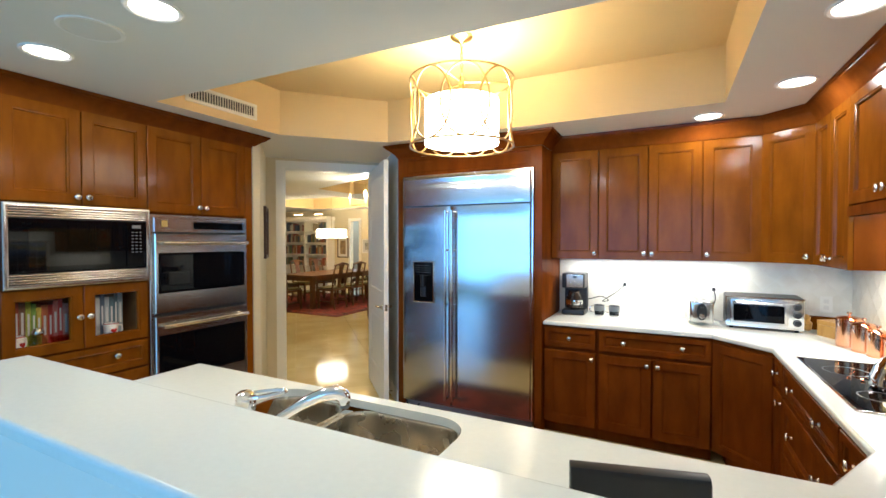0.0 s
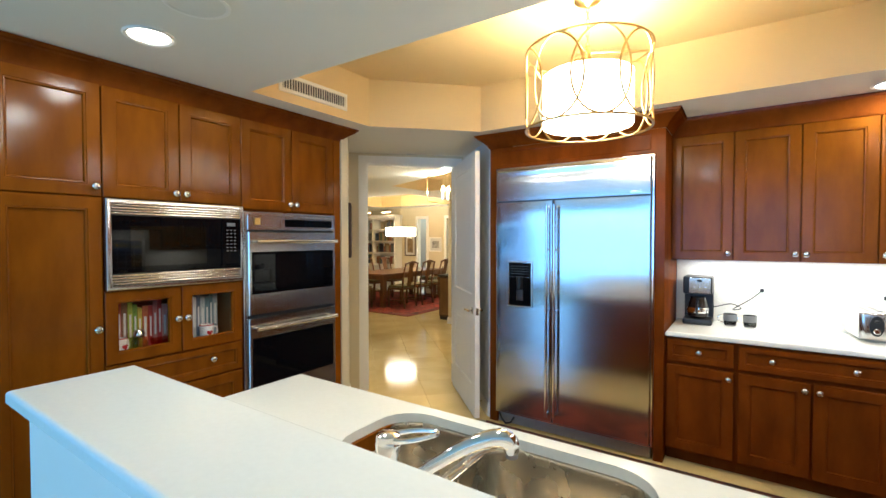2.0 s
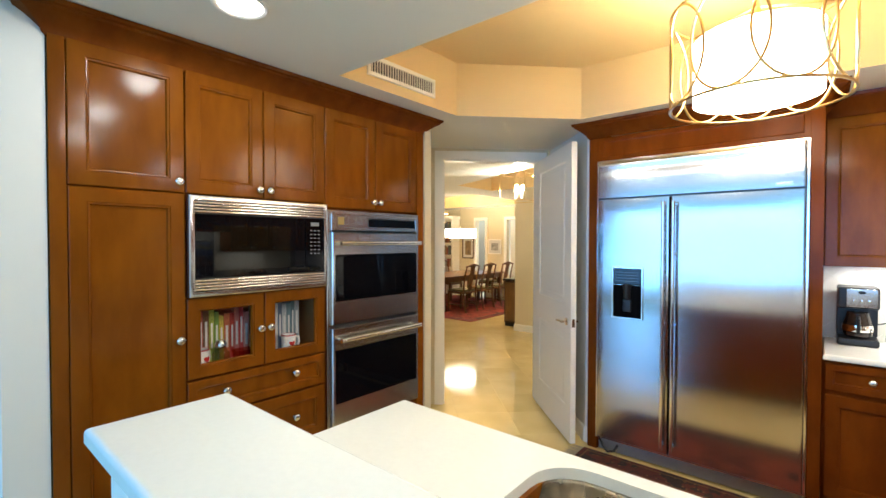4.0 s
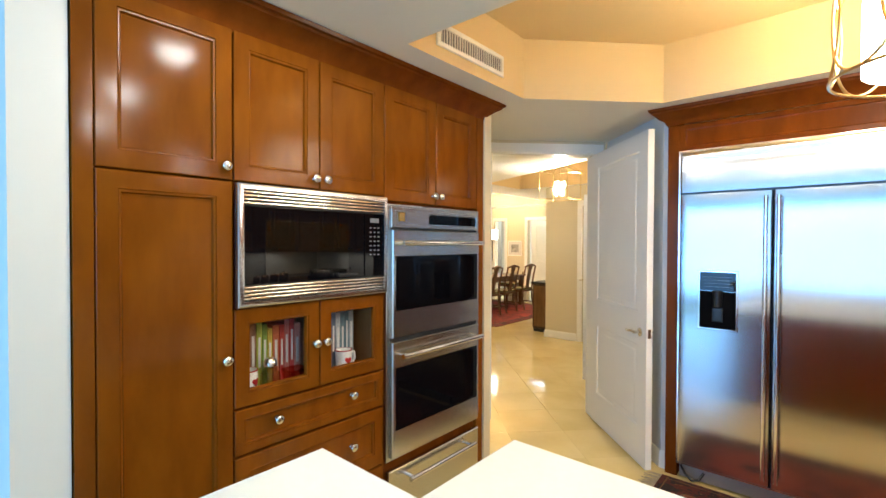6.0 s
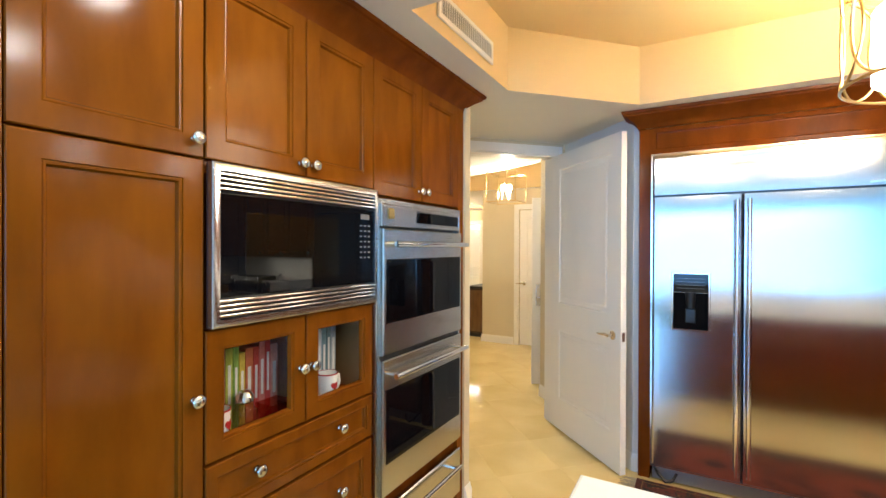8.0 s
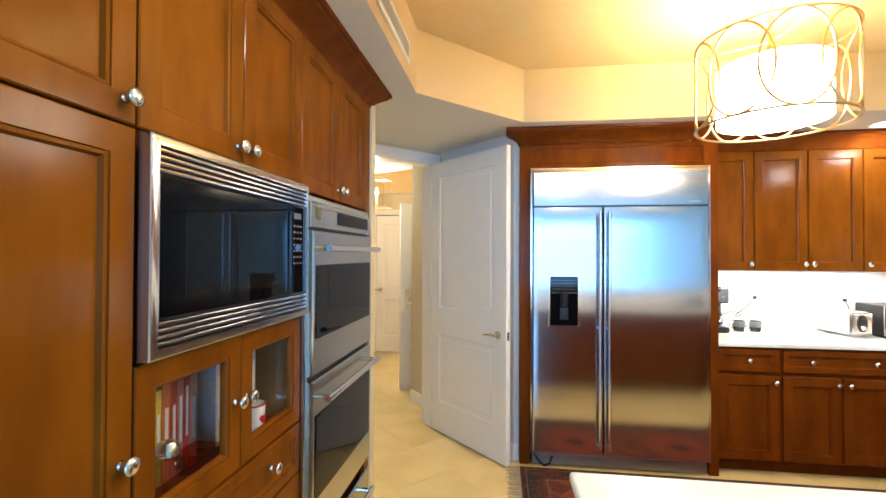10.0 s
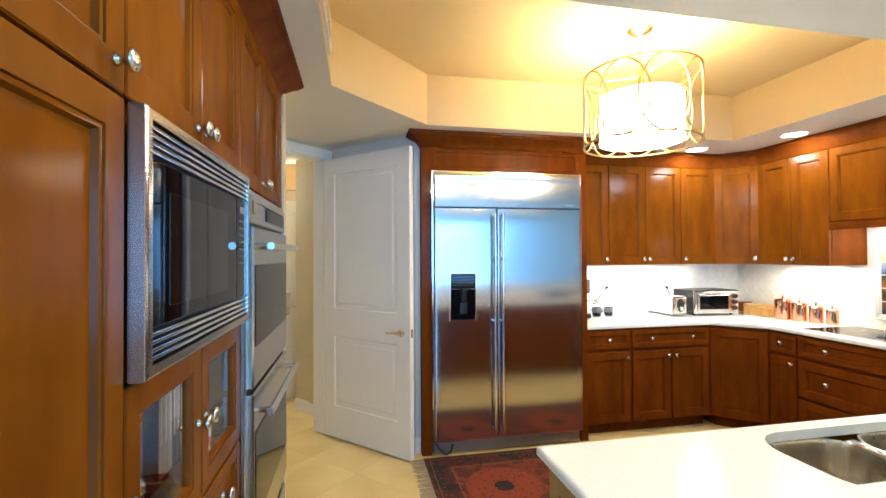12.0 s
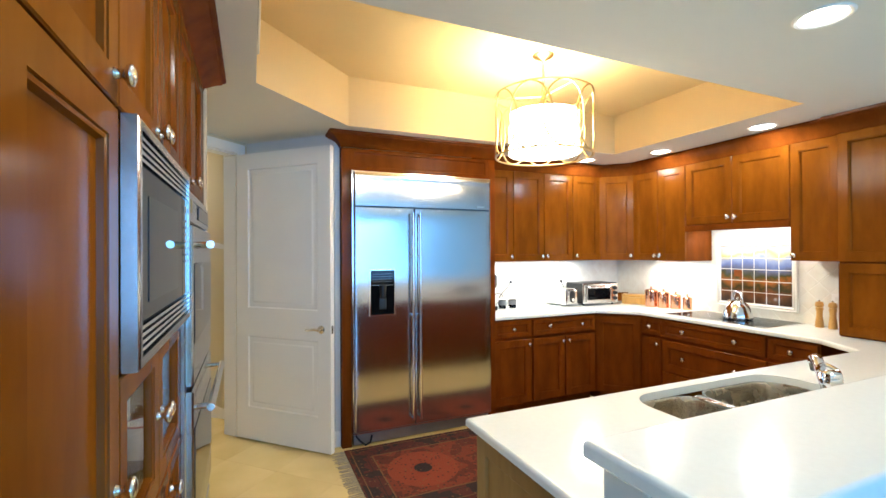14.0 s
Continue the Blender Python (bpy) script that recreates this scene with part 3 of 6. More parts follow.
dsp = part("dispenser", panel(bmesh.new(), DX0, DX1, DZ0, DZ1, [(0, -0.02), (0, -0.030), (0.004, -0.033), (0.010, -0.033), (0.014, -0.028)]), STEEL_BRIGHT, dl, "black dispenser niche in a steel frame")
part("control_panel", box(bmesh.new(), DX0 + 0.014, DX1 - 0.014, -0.0325, -0.0275, DZ1 - 0.125, DZ1 - 0.012), material("dispenser_glass", (0.004, 0.005, 0.006), 0.03, vary=0.2, spec=0.3), dsp)
# grey strips stand in for window blinds reflected in the panel
for q in range(4):
    part("reflected_line", box(bmesh.new(), DX0 + 0.03, DX1 - 0.03, -0.0332, -0.0322, DZ1 - 0.10 + q * 0.02, DZ1 - 0.098 + q * 0.02), GREY_PLASTIC, dsp)
# flat plate, extra black to stand in for the shade inside a recess
part("niche", box(bmesh.new(), DX0 + 0.014, DX1 - 0.014, -0.030, -0.0275, DZ0 + 0.012, DZ1 - 0.127), BLACK_MATTE, dsp)
part("spout", lathe(bmesh.new(), [(0.022, -0.05), (0.026, 0.0), (0.03, 0.05)], 16), BLACK, dsp, m=pose((DX0 + DX1) / 2, -0.03, 1.19))
part("paddle", panel(bmesh.new(), (DX0 + DX1) / 2 - 0.03, (DX0 + DX1) / 2 + 0.03, DZ0 + 0.05, DZ0 + 0.14, [(0, -0.029), (0.006, -0.036), (0.02, -0.038)]), BLACK, dsp)
part("toe_grille", box(bmesh.new(), 0.01, FW - 0.01, 0.03, 0.06, 0.012, 0.112, 0.003), material("dull_steel", (0.42, 0.41, 0.38), 0.45, 1.0, vary=0.1), a)
hose = bmesh.new()
tube(hose, [(0.02, 0.02, 0.09), (0.05, 0.0, 0.05), (0.09, -0.01, 0.02), (0.13, 0.0, 0.03), (0.15, 0.03, 0.07)], 0.008, 8)
part("hose", hose, BLACK, a)

# wood enclosure round the refrigerator
e = thing("refrigerator_surround", pose(-1.75, 4.165, 0), "cherry wood panels framing the refrigerator", "cabinet surround")
part("side_panel", box(bmesh.new(), 0.0, 0.072, 0, 0.65, 0, 2.295, 0.002), WOOD_DARK, e)
part("side_panel", box(bmesh.new(), 1.276, 1.338, 0, 0.65, 0, 2.295, 0.002), WOOD_DARK, e)
part("top_rail", panel(bmesh.new(), 0.072, 1.276, 2.125, 2.295, [(0, 0.3), (0, 0.002), (0.03, 0.002), (0.034, 0.008), (0.042, 0.010)]), WOOD_DARK, e)
crown("crown_refrigerator", [(-1.75, 4.6), (-1.75, 4.165), (-0.412, 4.165), (-0.412, 4.6)], 2.296, "cherry wood crown moulding above the refrigerator", 1.1)

# ---- base cabinets and worktops ----
BY, UY = 4.225, 4.486          # fronts of base and wall cabinets along the north wall
BXR, UXR = 1.06, 1.31        # the same along the east wall
CT = 0.909                   # worktop height
CB = CT - 0.032
XB = [-0.410, 0.002, 0.755]


def base_unit(name, m, w, fronts, label, d=0.585):
    c = thing(name, m, label, "cabinet", "base cabinets")
    carcass(c, w, d, 0, CB, 0.10)
    for f in fronts:
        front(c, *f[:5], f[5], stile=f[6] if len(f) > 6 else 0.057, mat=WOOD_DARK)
    return c


DZ = (0.705, 0.862)   # drawer
OZ = (0.105, 0.685)   # door
w = XB[1] - XB[0]
base_unit("base_cabinet", pose(XB[0], BY, 0), w, [("drawer", 0.01, w - 0.01, *DZ, [(w / 2, 0.785)], 0.032), ("door", 0.01, w - 0.01, *OZ, [(w - 0.04, 0.637)])], "dark cherry base cabinet with one drawer and one door")
w = XB[2] - XB[1]
base_unit("base_cabinet", pose(XB[1], BY, 0), w, [("drawer", 0.01, w - 0.01, *DZ, [(w * 0.245, 0.785), (w * 0.755, 0.785)], 0.032), ("door", 0.01, w / 2 - 0.003, *OZ, [(w / 2 - 0.035, 0.637)]), ("door", w / 2 + 0.003, w - 0.01, *OZ, [(w / 2 + 0.035, 0.637)])], "dark cherry base cabinet with a wide drawer and two doors")
dw = math.hypot(BXR - XB[2], BXR - XB[2])
c = thing("corner_base_cabinet", pose(XB[2], BY, 0, 0, 0, -45), "dark cherry diagonal corner base cabinet with one tall door", "cabinet", "base cabinets")
bm = bmesh.new()
prism(bm, [(0.002, 0.002), (dw - 0.002, 0.002), (dw + 0.28, 0.30), (dw / 2, 0.78), (-0.28, 0.30)], 0.10, CB)
prism(bm, [(0.05, 0.07), (dw - 0.05, 0.07), (dw + 0.2, 0.30), (dw / 2, 0.70), (-0.2, 0.30)], 0.0, 0.10)
part("body", bm, WOOD_DARK, c)
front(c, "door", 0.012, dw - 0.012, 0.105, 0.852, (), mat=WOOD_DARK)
YR0 = BY - (BXR - XB[2])        # where the east run starts


def east(y):
    return pose(BXR, y, 0, 0, 0, -90)


yr = [YR0, 3.685, 2.785, 2.46]
w = yr[0] - yr[1]
base_unit("base_cabinet", east(yr[0]), w, [("drawer", 0.006, w - 0.006, *DZ, [(w / 2, 0.785)], 0.032), ("door", 0.006, w - 0.006, *OZ, [(w - 0.04, 0.637)])], "dark cherry base cabinet with one drawer and one door")
w = yr[1] - yr[2]
base_unit("drawer_cabinet", east(yr[1]), w, [("drawer", 0.006, w - 0.006, *DZ, [(w * 0.25, 0.785), (w * 0.75, 0.785)], 0.032), ("drawer", 0.006, w - 0.006, 0.405, 0.685, [(w * 0.25, 0.55), (w * 0.75, 0.55)]), ("drawer", 0.006, w - 0.006, 0.105, 0.395, [(w * 0.25, 0.28), (w * 0.75, 0.28)])], "dark cherry drawer cabinet under the cooktop")
w = yr[2] - yr[3]
base_unit("base_cabinet", east(yr[2]), w, [("drawer", 0.006, w - 0.006, *DZ, [(w / 2, 0.785)], 0.032), ("door", 0.006, w - 0.006, *OZ, [(0.04, 0.637)])], "dark cherry base cabinet with one drawer and one door")

# peninsula cabinets under the sink, facing +y, and the raised bar
PX0, PYF, PYB = -1.62, 2.13, 1.47
pen = [(-1.655, -1.02), (-1.02, -0.07), (-0.07, 0.80)]
for x0, x1 in pen:
    w = x1 - x0
    c = thing("base_cabinet", pose(x1, PYF, 0, 0, 0, 180), "dark cherry peninsula cabinet with two doors", "cabinet", "base cabinets")
    if x0 == -1.02:
        bm = bmesh.new()
        box(bm, 0, w, 0.001, 0.6, 0.10, 0.62)
        box(bm, 0, 0.018, 0.001, 0.6, 0.62, CB)
        box(bm, w - 0.018, w, 0.001, 0.6, 0.62, CB)
        box(bm, 0.018, w - 0.018, 0.001, 0.02, 0.62, CB)
        box(bm, 0, w, 0.07, 0.6, 0, 0.10)
        part("body", bm, WOOD, c)
    else:
        carcass(c, w, 0.60, 0, CB, 0.10)
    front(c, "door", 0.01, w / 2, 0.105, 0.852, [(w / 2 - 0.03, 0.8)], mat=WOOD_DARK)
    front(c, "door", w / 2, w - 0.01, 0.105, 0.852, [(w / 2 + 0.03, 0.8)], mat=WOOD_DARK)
e = thing("peninsula_end_panel", pose(-1.655, 2.12, 0, 0, 0, -90), "tan panelled end of the peninsula", "cabinet panel")
part("panel", panel(bmesh.new(), 0, 0.60, 0, CB, [(0, -0.0005), (0, -0.018), (0.002, -0.02), (0.06, -0.02), (0.064, -0.014), (0.072, -0.010)]), material("tan_stained_wood", (0.30, 0.17, 0.05), 0.4, second=(0.22, 0.115, 0.03), scale=(20, 20, 3), coat=0.2), e)
# knee wall that carries the raised bar
BAR = 1.10
setting("bar_wall", prism(bmesh.new(), [(-1.715, 1.475), (1.65, 1.475), (1.65, 1.21), (-1.715, 1.21)][::-1], 0, BAR - 0.04), TRIM, "white painted knee wall of the breakfast bar", "wall")


def slab(name, outline, top, thick, label, hole=None, nose=0.014, mat=None):
    """A worktop with a rounded nose; outline runs anticlockwise; hole is a loop cut through it."""
    bm = bmesh.new()
    prof = [(0.004, top - thick), (0.0, top - thick + 0.004)] + [(nose - nose * math.cos(a), top - nose + nose * math.sin(a)) for a in (0.0, 0.4, 0.8, 1.2, math.pi / 2)]
    lanes = [([(p.x, p.y, z) for p in offset_path(outline, -d, True)]) for d, z in prof]
    rings(bm, lanes, cap_start=hole is None, cap_end=hole is None)
    if hole is not None:
        bm.verts.ensure_lookup_table()
        n = len(outline)
        topv = [v for v in bm.verts][-n:]
        hv = [bm.verts.new((x, y, top)) for x, y in hole]
        lv = [bm.verts.new((x, y, top - thick)) for x, y in hole]
        edges = [bm.edges.get((topv[i], topv[(i + 1) % n])) or bm.edges.new((topv[i], topv[(i + 1) % n])) for i in range(n)]
        k = len(hv)
        edges += [bm.edges.new((hv[i], hv[(i + 1) % k])) for i in range(k)]
        bmesh.ops.triangle_fill(bm, use_beauty=True, edges=edges)
        for i in range(k):
            bm.faces.new((hv[i], hv[(i + 1) % k], lv[(i + 1) % k], lv[i]))
    return solid(name, bm, mat or QUARTZ, label, "worktop")


def rounded(x0, x1, y0, y1, r, n=6):
    pts = []
    for cx, cy, a0 in ((x1 - r, y0 + r, -90), (x1 - r, y1 - r, 0), (x0 + r, y1 - r, 90), (x0 + r, y0 + r, 180)):
        pts += [(cx + r * math.cos(radians(a0 + 90 * k / n)), cy + r * math.sin(radians(a0 + 90 * k / n))) for k in range(n + 1)]
    return pts


SINK = (-1.015, -0.122, 1.715, 2.105)
fx = BXR - 0.03
slab("kitchen_worktop", [(-0.408, BY - 0.03), (XB[2] - 0.012, BY - 0.03), (fx, YR0 - 0.012), (fx, 2.46), (fx - 0.17, 2.172), (-1.692, 2.172), (-1.692, 1.478), (1.648, 1.478), (1.648, 4.818), (-0.408, 4.818)], CT, 0.032,
     "white quartz worktop running round three sides of the kitchen", rounded(*SINK, 0.13))
slab("bar_top", [(-1.745, 1.165), (1.648, 1.165), (1.648, 1.503), (-1.745, 1.503)], BAR, 0.04, "white quartz raised bar top with a rounded nose")
# ---- wall cabinets ----
XU = [-0.410, -0.030, 0.332, 0.697, 1.060]
UZ0, UZ1 = 1.393, 2.292
units = [(XU[0], XU[1], 1, "r"), (XU[1], XU[3], 2, ""), (XU[3], XU[4], 1, "l")]
for x0, x1, n, side in units:
    w = x1 - x0
    c = thing("wall_cabinet", pose(x0, UY, 0), "cherry wood wall cabinet with %s over the worktop" % ("two doors" if n == 2 else "one door"), "cabinet", "wall cabinets")
    carcass(c, w, 0.335, UZ0, UZ1)
    if n == 2:
        front(c, "door", 0, w / 2, UZ0 - 0.004, UZ1 - 0.015, [(w / 2 - 0.028, UZ0 + 0.05)])
        front(c, "door", w / 2, w, UZ0 - 0.004, UZ1 - 0.015, [(w / 2 + 0.028, UZ0 + 0.05)])
    else:
        front(c, "door", 0, w, UZ0 - 0.004, UZ1 - 0.015, [(w - 0.03 if side == "r" else 0.03, UZ0 + 0.05)])
uw = math.hypot(UXR - XU[4], UXR - XU[4])
c = thing("corner_wall_cabinet", pose(XU[4], UY, 0, 0, 0, -45), "cherry wood diagonal corner wall cabinet", "cabinet", "wall cabinets")
part("body", prism(bmesh.new(), [(0.002, 0.002), (uw - 0.002, 0.002), (uw + 0.22, 0.24), (uw / 2, 0.62), (-0.22, 0.24)], UZ0, UZ1), WOOD, c)
front(c, "door", 0.006, uw - 0.006, UZ0 - 0.004, UZ1 - 0.015, [(uw - 0.04, UZ0 + 0.05)])
YU0 = UY - (UXR - XU[4])


def east_up(y):
    return pose(UXR, y, 0, 0, 0, -90)


yu = [YU0, 3.627, 2.762, 2.455, 1.90]
w = yu[0] - yu[1]
c = thing("wall_cabinet", east_up(yu[0]), "cherry wood wall cabinet with two doors beside the hood", "cabinet", "wall cabinets")
carcass(c, w, 0.335, UZ0, UZ1)
front(c, "door", 0, w / 2, UZ0 - 0.004, UZ1 - 0.015, [(w / 2 - 0.028, UZ0 + 0.05)])
front(c, "door", w / 2, w, UZ0 - 0.004, UZ1 - 0.015, [(w / 2 + 0.028, UZ0 + 0.05)])
w = yu[1] - yu[2]
c = thing("hood_cabinet", east_up(yu[1]), "cherry wood cabinet with two doors hiding the hood", "cabinet", "wall cabinets")
carcass(c, w, 0.335, 1.715, UZ1)
front(c, "door", 0, w / 2, 1.72, UZ1 - 0.015, [(w / 2 - 0.03, 1.77)])
front(c, "door", w / 2, w, 1.72, UZ1 - 0.015, [(w / 2 + 0.03, 1.77)])
part("valance", box(bmesh.new(), -0.0, w, -T - 0.006, 0.02, 1.665, 1.716, 0.004), WOOD_DARK, c)
w = yu[2] - yu[3]
c = thing("wall_cabinet", east_up(yu[2]), "narrow cherry wood wall cabinet with one door", "cabinet", "wall cabinets")
carcass(c, w, 0.335, UZ0 + 0.02, UZ1)
front(c, "door", 0, w, UZ0 + 0.016, UZ1 - 0.015, [(0.03, UZ0 + 0.06)])
w = yu[3] - yu[4]
c = thing("worktop_cabinet", pose(UXR - 0.035, yu[3], 0, 0, 0, -90), "cherry wood cabinet standing on the worktop", "cabinet", "wall cabinets")
carcass(c, w, 0.37, CT + 0.001, UZ1)
front(c, "door", 0.0, w, UZ0 + 0.016, UZ1 - 0.015, [(w - 0.03, UZ0 + 0.06)])
front(c, "door", 0.0, w, CT + 0.006, UZ0 + 0.012, [(w - 0.03, UZ0 - 0.04)])
crown("crown_wall_units", [(-0.412, UY - T + 0.012), (XU[4] + 0.004, UY - T + 0.012), (UXR - T + 0.012, YU0 + 0.004), (UXR - T + 0.012, yu[3]), (UXR - T - 0.023, yu[3]), (UXR - T - 0.023, yu[4])], UZ1 - 0.012, "cherry wood crown moulding above the wall cabinets", 0.72)


# ---- ceiling fixtures ----
can = None
for cx, cy in CANS:
    if can is None:
        can = thing("recessed_light", pose(cx, cy, CEIL), "lit round recessed ceiling light with a white trim ring", "ceiling light", "recessed lights")
        part("trim_ring", lathe(bmesh.new(), [(0.076, -0.001), (0.098, -0.001), (0.099, -0.005), (0.092, -0.009), (0.080, -0.006), (0.076, -0.001)], 32, cap_start=False, cap_end=False), TRIM, can)
        lens = part("lens", lathe(bmesh.new(), [(0.077, -0.002), (0.05, -0.004), (0.01, -0.005)], 32), LIT, can)
        lens.visible_shadow = False
    else:
        copy_thing(can, pose(cx, cy, CEIL))
sp = thing("ceiling_speaker", pose(-1.625, 1.67, CEIL), "round white ceiling speaker grille", "speaker")
part("rim", lathe(bmesh.new(), [(0.098, -0.001), (0.115, -0.001), (0.115, -0.006), (0.105, -0.008), (0.098, -0.005)], 32, cap_start=False, cap_end=False), TRIM, sp)
part("grille", lathe(bmesh.new(), [(0.1, -0.003), (0.06, -0.005), (0.004, -0.006)], 32), CEILING, sp)

# air vent in the side of the tray
va, vb = Vector(TRAY_LINE[0]), Vector(TRAY_LINE[1])
vd = (vb - va).normalized()
ang = math.degrees(math.atan2(vd.y, vd.x))
v = thing("air_vent", pose(va.x + vd.x * 0.185, va.y + vd.y * 0.185, 2.464, 0, 0, ang) @ pose(0, -0.003, 0), "white slatted air vent set in the tray side", "air vent")
VW, VH = 0.565, 0.118
part("frame", panel(bmesh.new(), 0, VW, 0, VH, [(0, 0), (0, -0.006), (0.004, -0.010), (0.022, -0.010), (0.026, -0.004)], cap_start=False, cap_end=False), TRIM, v)
part("backing", box(bmesh.new(), 0.02, VW - 0.02, -0.003, -0.001, 0.02, VH - 0.02), BLACK, v)
slat = mesh_of("slat", box(bmesh.new(), -0.0025, 0.0025, -0.010, -0.002, 0.022, VH - 0.022), TRIM)
for k in range(26):
    share("slat", slat, v, pose(0.032 + k * 0.0201, 0, 0))

# ---- drum pendant ----
p = thing("pendant_light", pose(*PEND, TRAY), "lit white drum pendant inside a brass cage of linked circles", "pendant light")
part("canopy", lathe(bmesh.new(), [(0.068, 0.0), (0.068, -0.006), (0.055, -0.018), (0.030, -0.024), (0.010, -0.034), (0.004, -0.040)], 28), BRASS, p)
bm = bmesh.new()
for k in range(7):
    z = -0.052 - k * 0.030
    ring = [(0.0085 * math.cos(a * math.tau / 12), 0.0, z + 0.0185 * math.sin(a * math.tau / 12)) for a in range(12)]
    if k % 2:
        ring = [(0.0, x, zz) for x, _, zz in ring]
    tmp = bmesh.new()
    tube(tmp, ring, 0.0024, 6, closed=True)
    me = bpy.data.meshes.new("link")
    tmp.to_mesh(me)
    tmp.free()
    bm.from_mesh(me)
    bpy.data.meshes.remove(me)
part("chain", bm, BRASS, p)
CR, CZ1, CZ0 = 0.310, 2.500 - TRAY, 2.107 - TRAY


def hoop(r, z, thick, n=64):
    return tube(bmesh.new(), [(r * math.cos(a * math.tau / n), r * math.sin(a * math.tau / n), z) for a in range(n)], thick, 8, closed=True)


part("top_hoop", hoop(CR, CZ1, 0.0055), BRASS, p)
part("bottom_hoop", hoop(CR, CZ0, 0.0055), BRASS, p)
mid, half = (CZ0 + CZ1) / 2, (CZ1 - CZ0) / 2
OVAL = 0.445   # half the angle that one ring of the cage spans
for k in range(9):
    a0 = k * math.tau / 9 + 0.32
    pts = [((CR - 0.002) * math.cos(a0 + OVAL * math.cos(s * math.tau / 40)), (CR - 0.002) * math.sin(a0 + OVAL * math.cos(s * math.tau / 40)), mid + half * math.sin(s * math.tau / 40)) for s in range(40)]
    part("cage_circle", tube(bmesh.new(), pts, 0.0055, 6, closed=True), BRASS, p)
for k in range(3):
    a = k * math.tau / 3 + 0.5
    part("spoke", tube(bmesh.new(), [(0.012 * math.cos(a), 0.012 * math.sin(a), CZ1 - 0.005), (CR * math.cos(a), CR * math.sin(a), CZ1 - 0.005)], 0.005, 6), BRASS, p)
part("stem", lathe(bmesh.new(), [(0.006, CZ1 + 0.03), (0.016, CZ1 - 0.01), (0.020, CZ1 - 0.04), (0.012, CZ1 - 0.07), (0.006, CZ1 - 0.12)], 14), BRASS, p)
SZ1, SZ0, SR = 2.378 - TRAY, 2.122 - TRAY, 0.222
bm = bmesh.new()
lathe(bm, [(SR, SZ0), (SR, SZ1), (SR - 0.003, SZ1), (SR - 0.003, SZ0), (SR, SZ0)], 48, cap_start=False, cap_end=False)
part("shade", bm, SHADE, p)
part("diffuser", lathe(bmesh.new(), [(SR - 0.004, SZ0 + 0.006), (0.1, SZ0 + 0.004), (0.004, SZ0 + 0.003)], 48), SHADE, p)

# ---- sink and tap ----
s = thing("double_sink", pose(0, 0, CT - 0.032), "stainless steel undermount double bowl sink", "sink")
x0, x1, y0, y1 = SINK


def bowl(bx0, bx1, by0, by1, deep, r):
    loops = []
    for inset, z in ((-0.012, -0.001), (0.0, -0.002), (0.004, -0.012), (0.008, -0.06), (0.012, -deep + 0.04), (0.022, -deep + 0.012), (0.045, -deep), (0.09, -deep - 0.002)):
        loops.append([(x, y, z) for x, y in rounded(bx0 + inset, bx1 - inset, by0 + inset, by1 - inset, max(0.03, r - inset))])
    return rings(bmesh.new(), loops, cap_start=False)


split = -0.640
b1 = part("bowl", bowl(x0 + 0.005, split - 0.012, y0 + 0.004, y1 - 0.004, 0.17, 0.115), SINK_STEEL, s)
b2 = part("bowl", bowl(split + 0.012, x1 - 0.005, y0 + 0.004, y1 - 0.004, 0.20, 0.115), SINK_STEEL, s)
part("rim", box(bmesh.new(), split - 0.02, split + 0.02, y0 + 0.03, y1 - 0.03, -0.012, -0.0015, 0.004), STEEL_BRIGHT, s)
for bx in ((x0 + split) / 2, (split + x1) / 2):
    dz = -0.171 if bx < split else -0.201
    part("drain", lathe(bmesh.new(), [(0.045, dz), (0.042, dz + 0.004), (0.03, dz + 0.002), (0.005, dz + 0.001)], 24), STEEL_BRIGHT, s)
# lever tap behind the bowls
TX, TY = -0.638, 1.591
t = thing("kitchen_tap", pose(TX, TY, CT, 0, 0, 35.5), "low chrome kitchen tap with a loop lever and a pull-out spout", "tap")
part("base", lathe(bmesh.new(), [(0.034, 0.0), (0.034, 0.006), (0.029, 0.012), (0.026, 0.05), (0.026, 0.125), (0.029, 0.14), (0.030, 0.160), (0.024, 0.172), (0.004, 0.176)], 28), CHROME, t)
part("spout", tube(bmesh.new(), curve([(0.0, -0.004, 0.055), (0.05, -0.004, 0.078), (0.11, -0.002, 0.112), (0.17, 0.0, 0.145), (0.225, 0.0, 0.166), (0.262, 0.0, 0.170), (0.283, 0.0, 0.158), (0.288, 0.0, 0.135)]), taper([0.014, 0.0145, 0.0155, 0.0175, 0.020, 0.0225, 0.022, 0.016]), 20), CHROME, t)
loop = [(0.058 + 0.058 * math.cos(a * math.tau / 28), 0.022 * math.sin(a * math.tau / 28) * (1.15 - 0.35 * math.cos(a * math.tau / 28)), 0.172 + 0.012 * (1 + math.cos(a * math.tau / 28)) / 2) for a in range(28)]
lv = part("lever", tube(bmesh.new(), loop, 0.0065, 10, closed=True), CHROME, t)
part("lever_pad", lathe(bmesh.new(), [(0.029, 0.170), (0.027, 0.182), (0.018, 0.188), (0.003, 0.190)], 24), CHROME, lv)
part("aerator", lathe(bmesh.new(), [(0.012, 0.0), (0.015, 0.003), (0.015, 0.014)], 16), GREY_PLASTIC, t, m=pose(0.288, 0, 0.122))

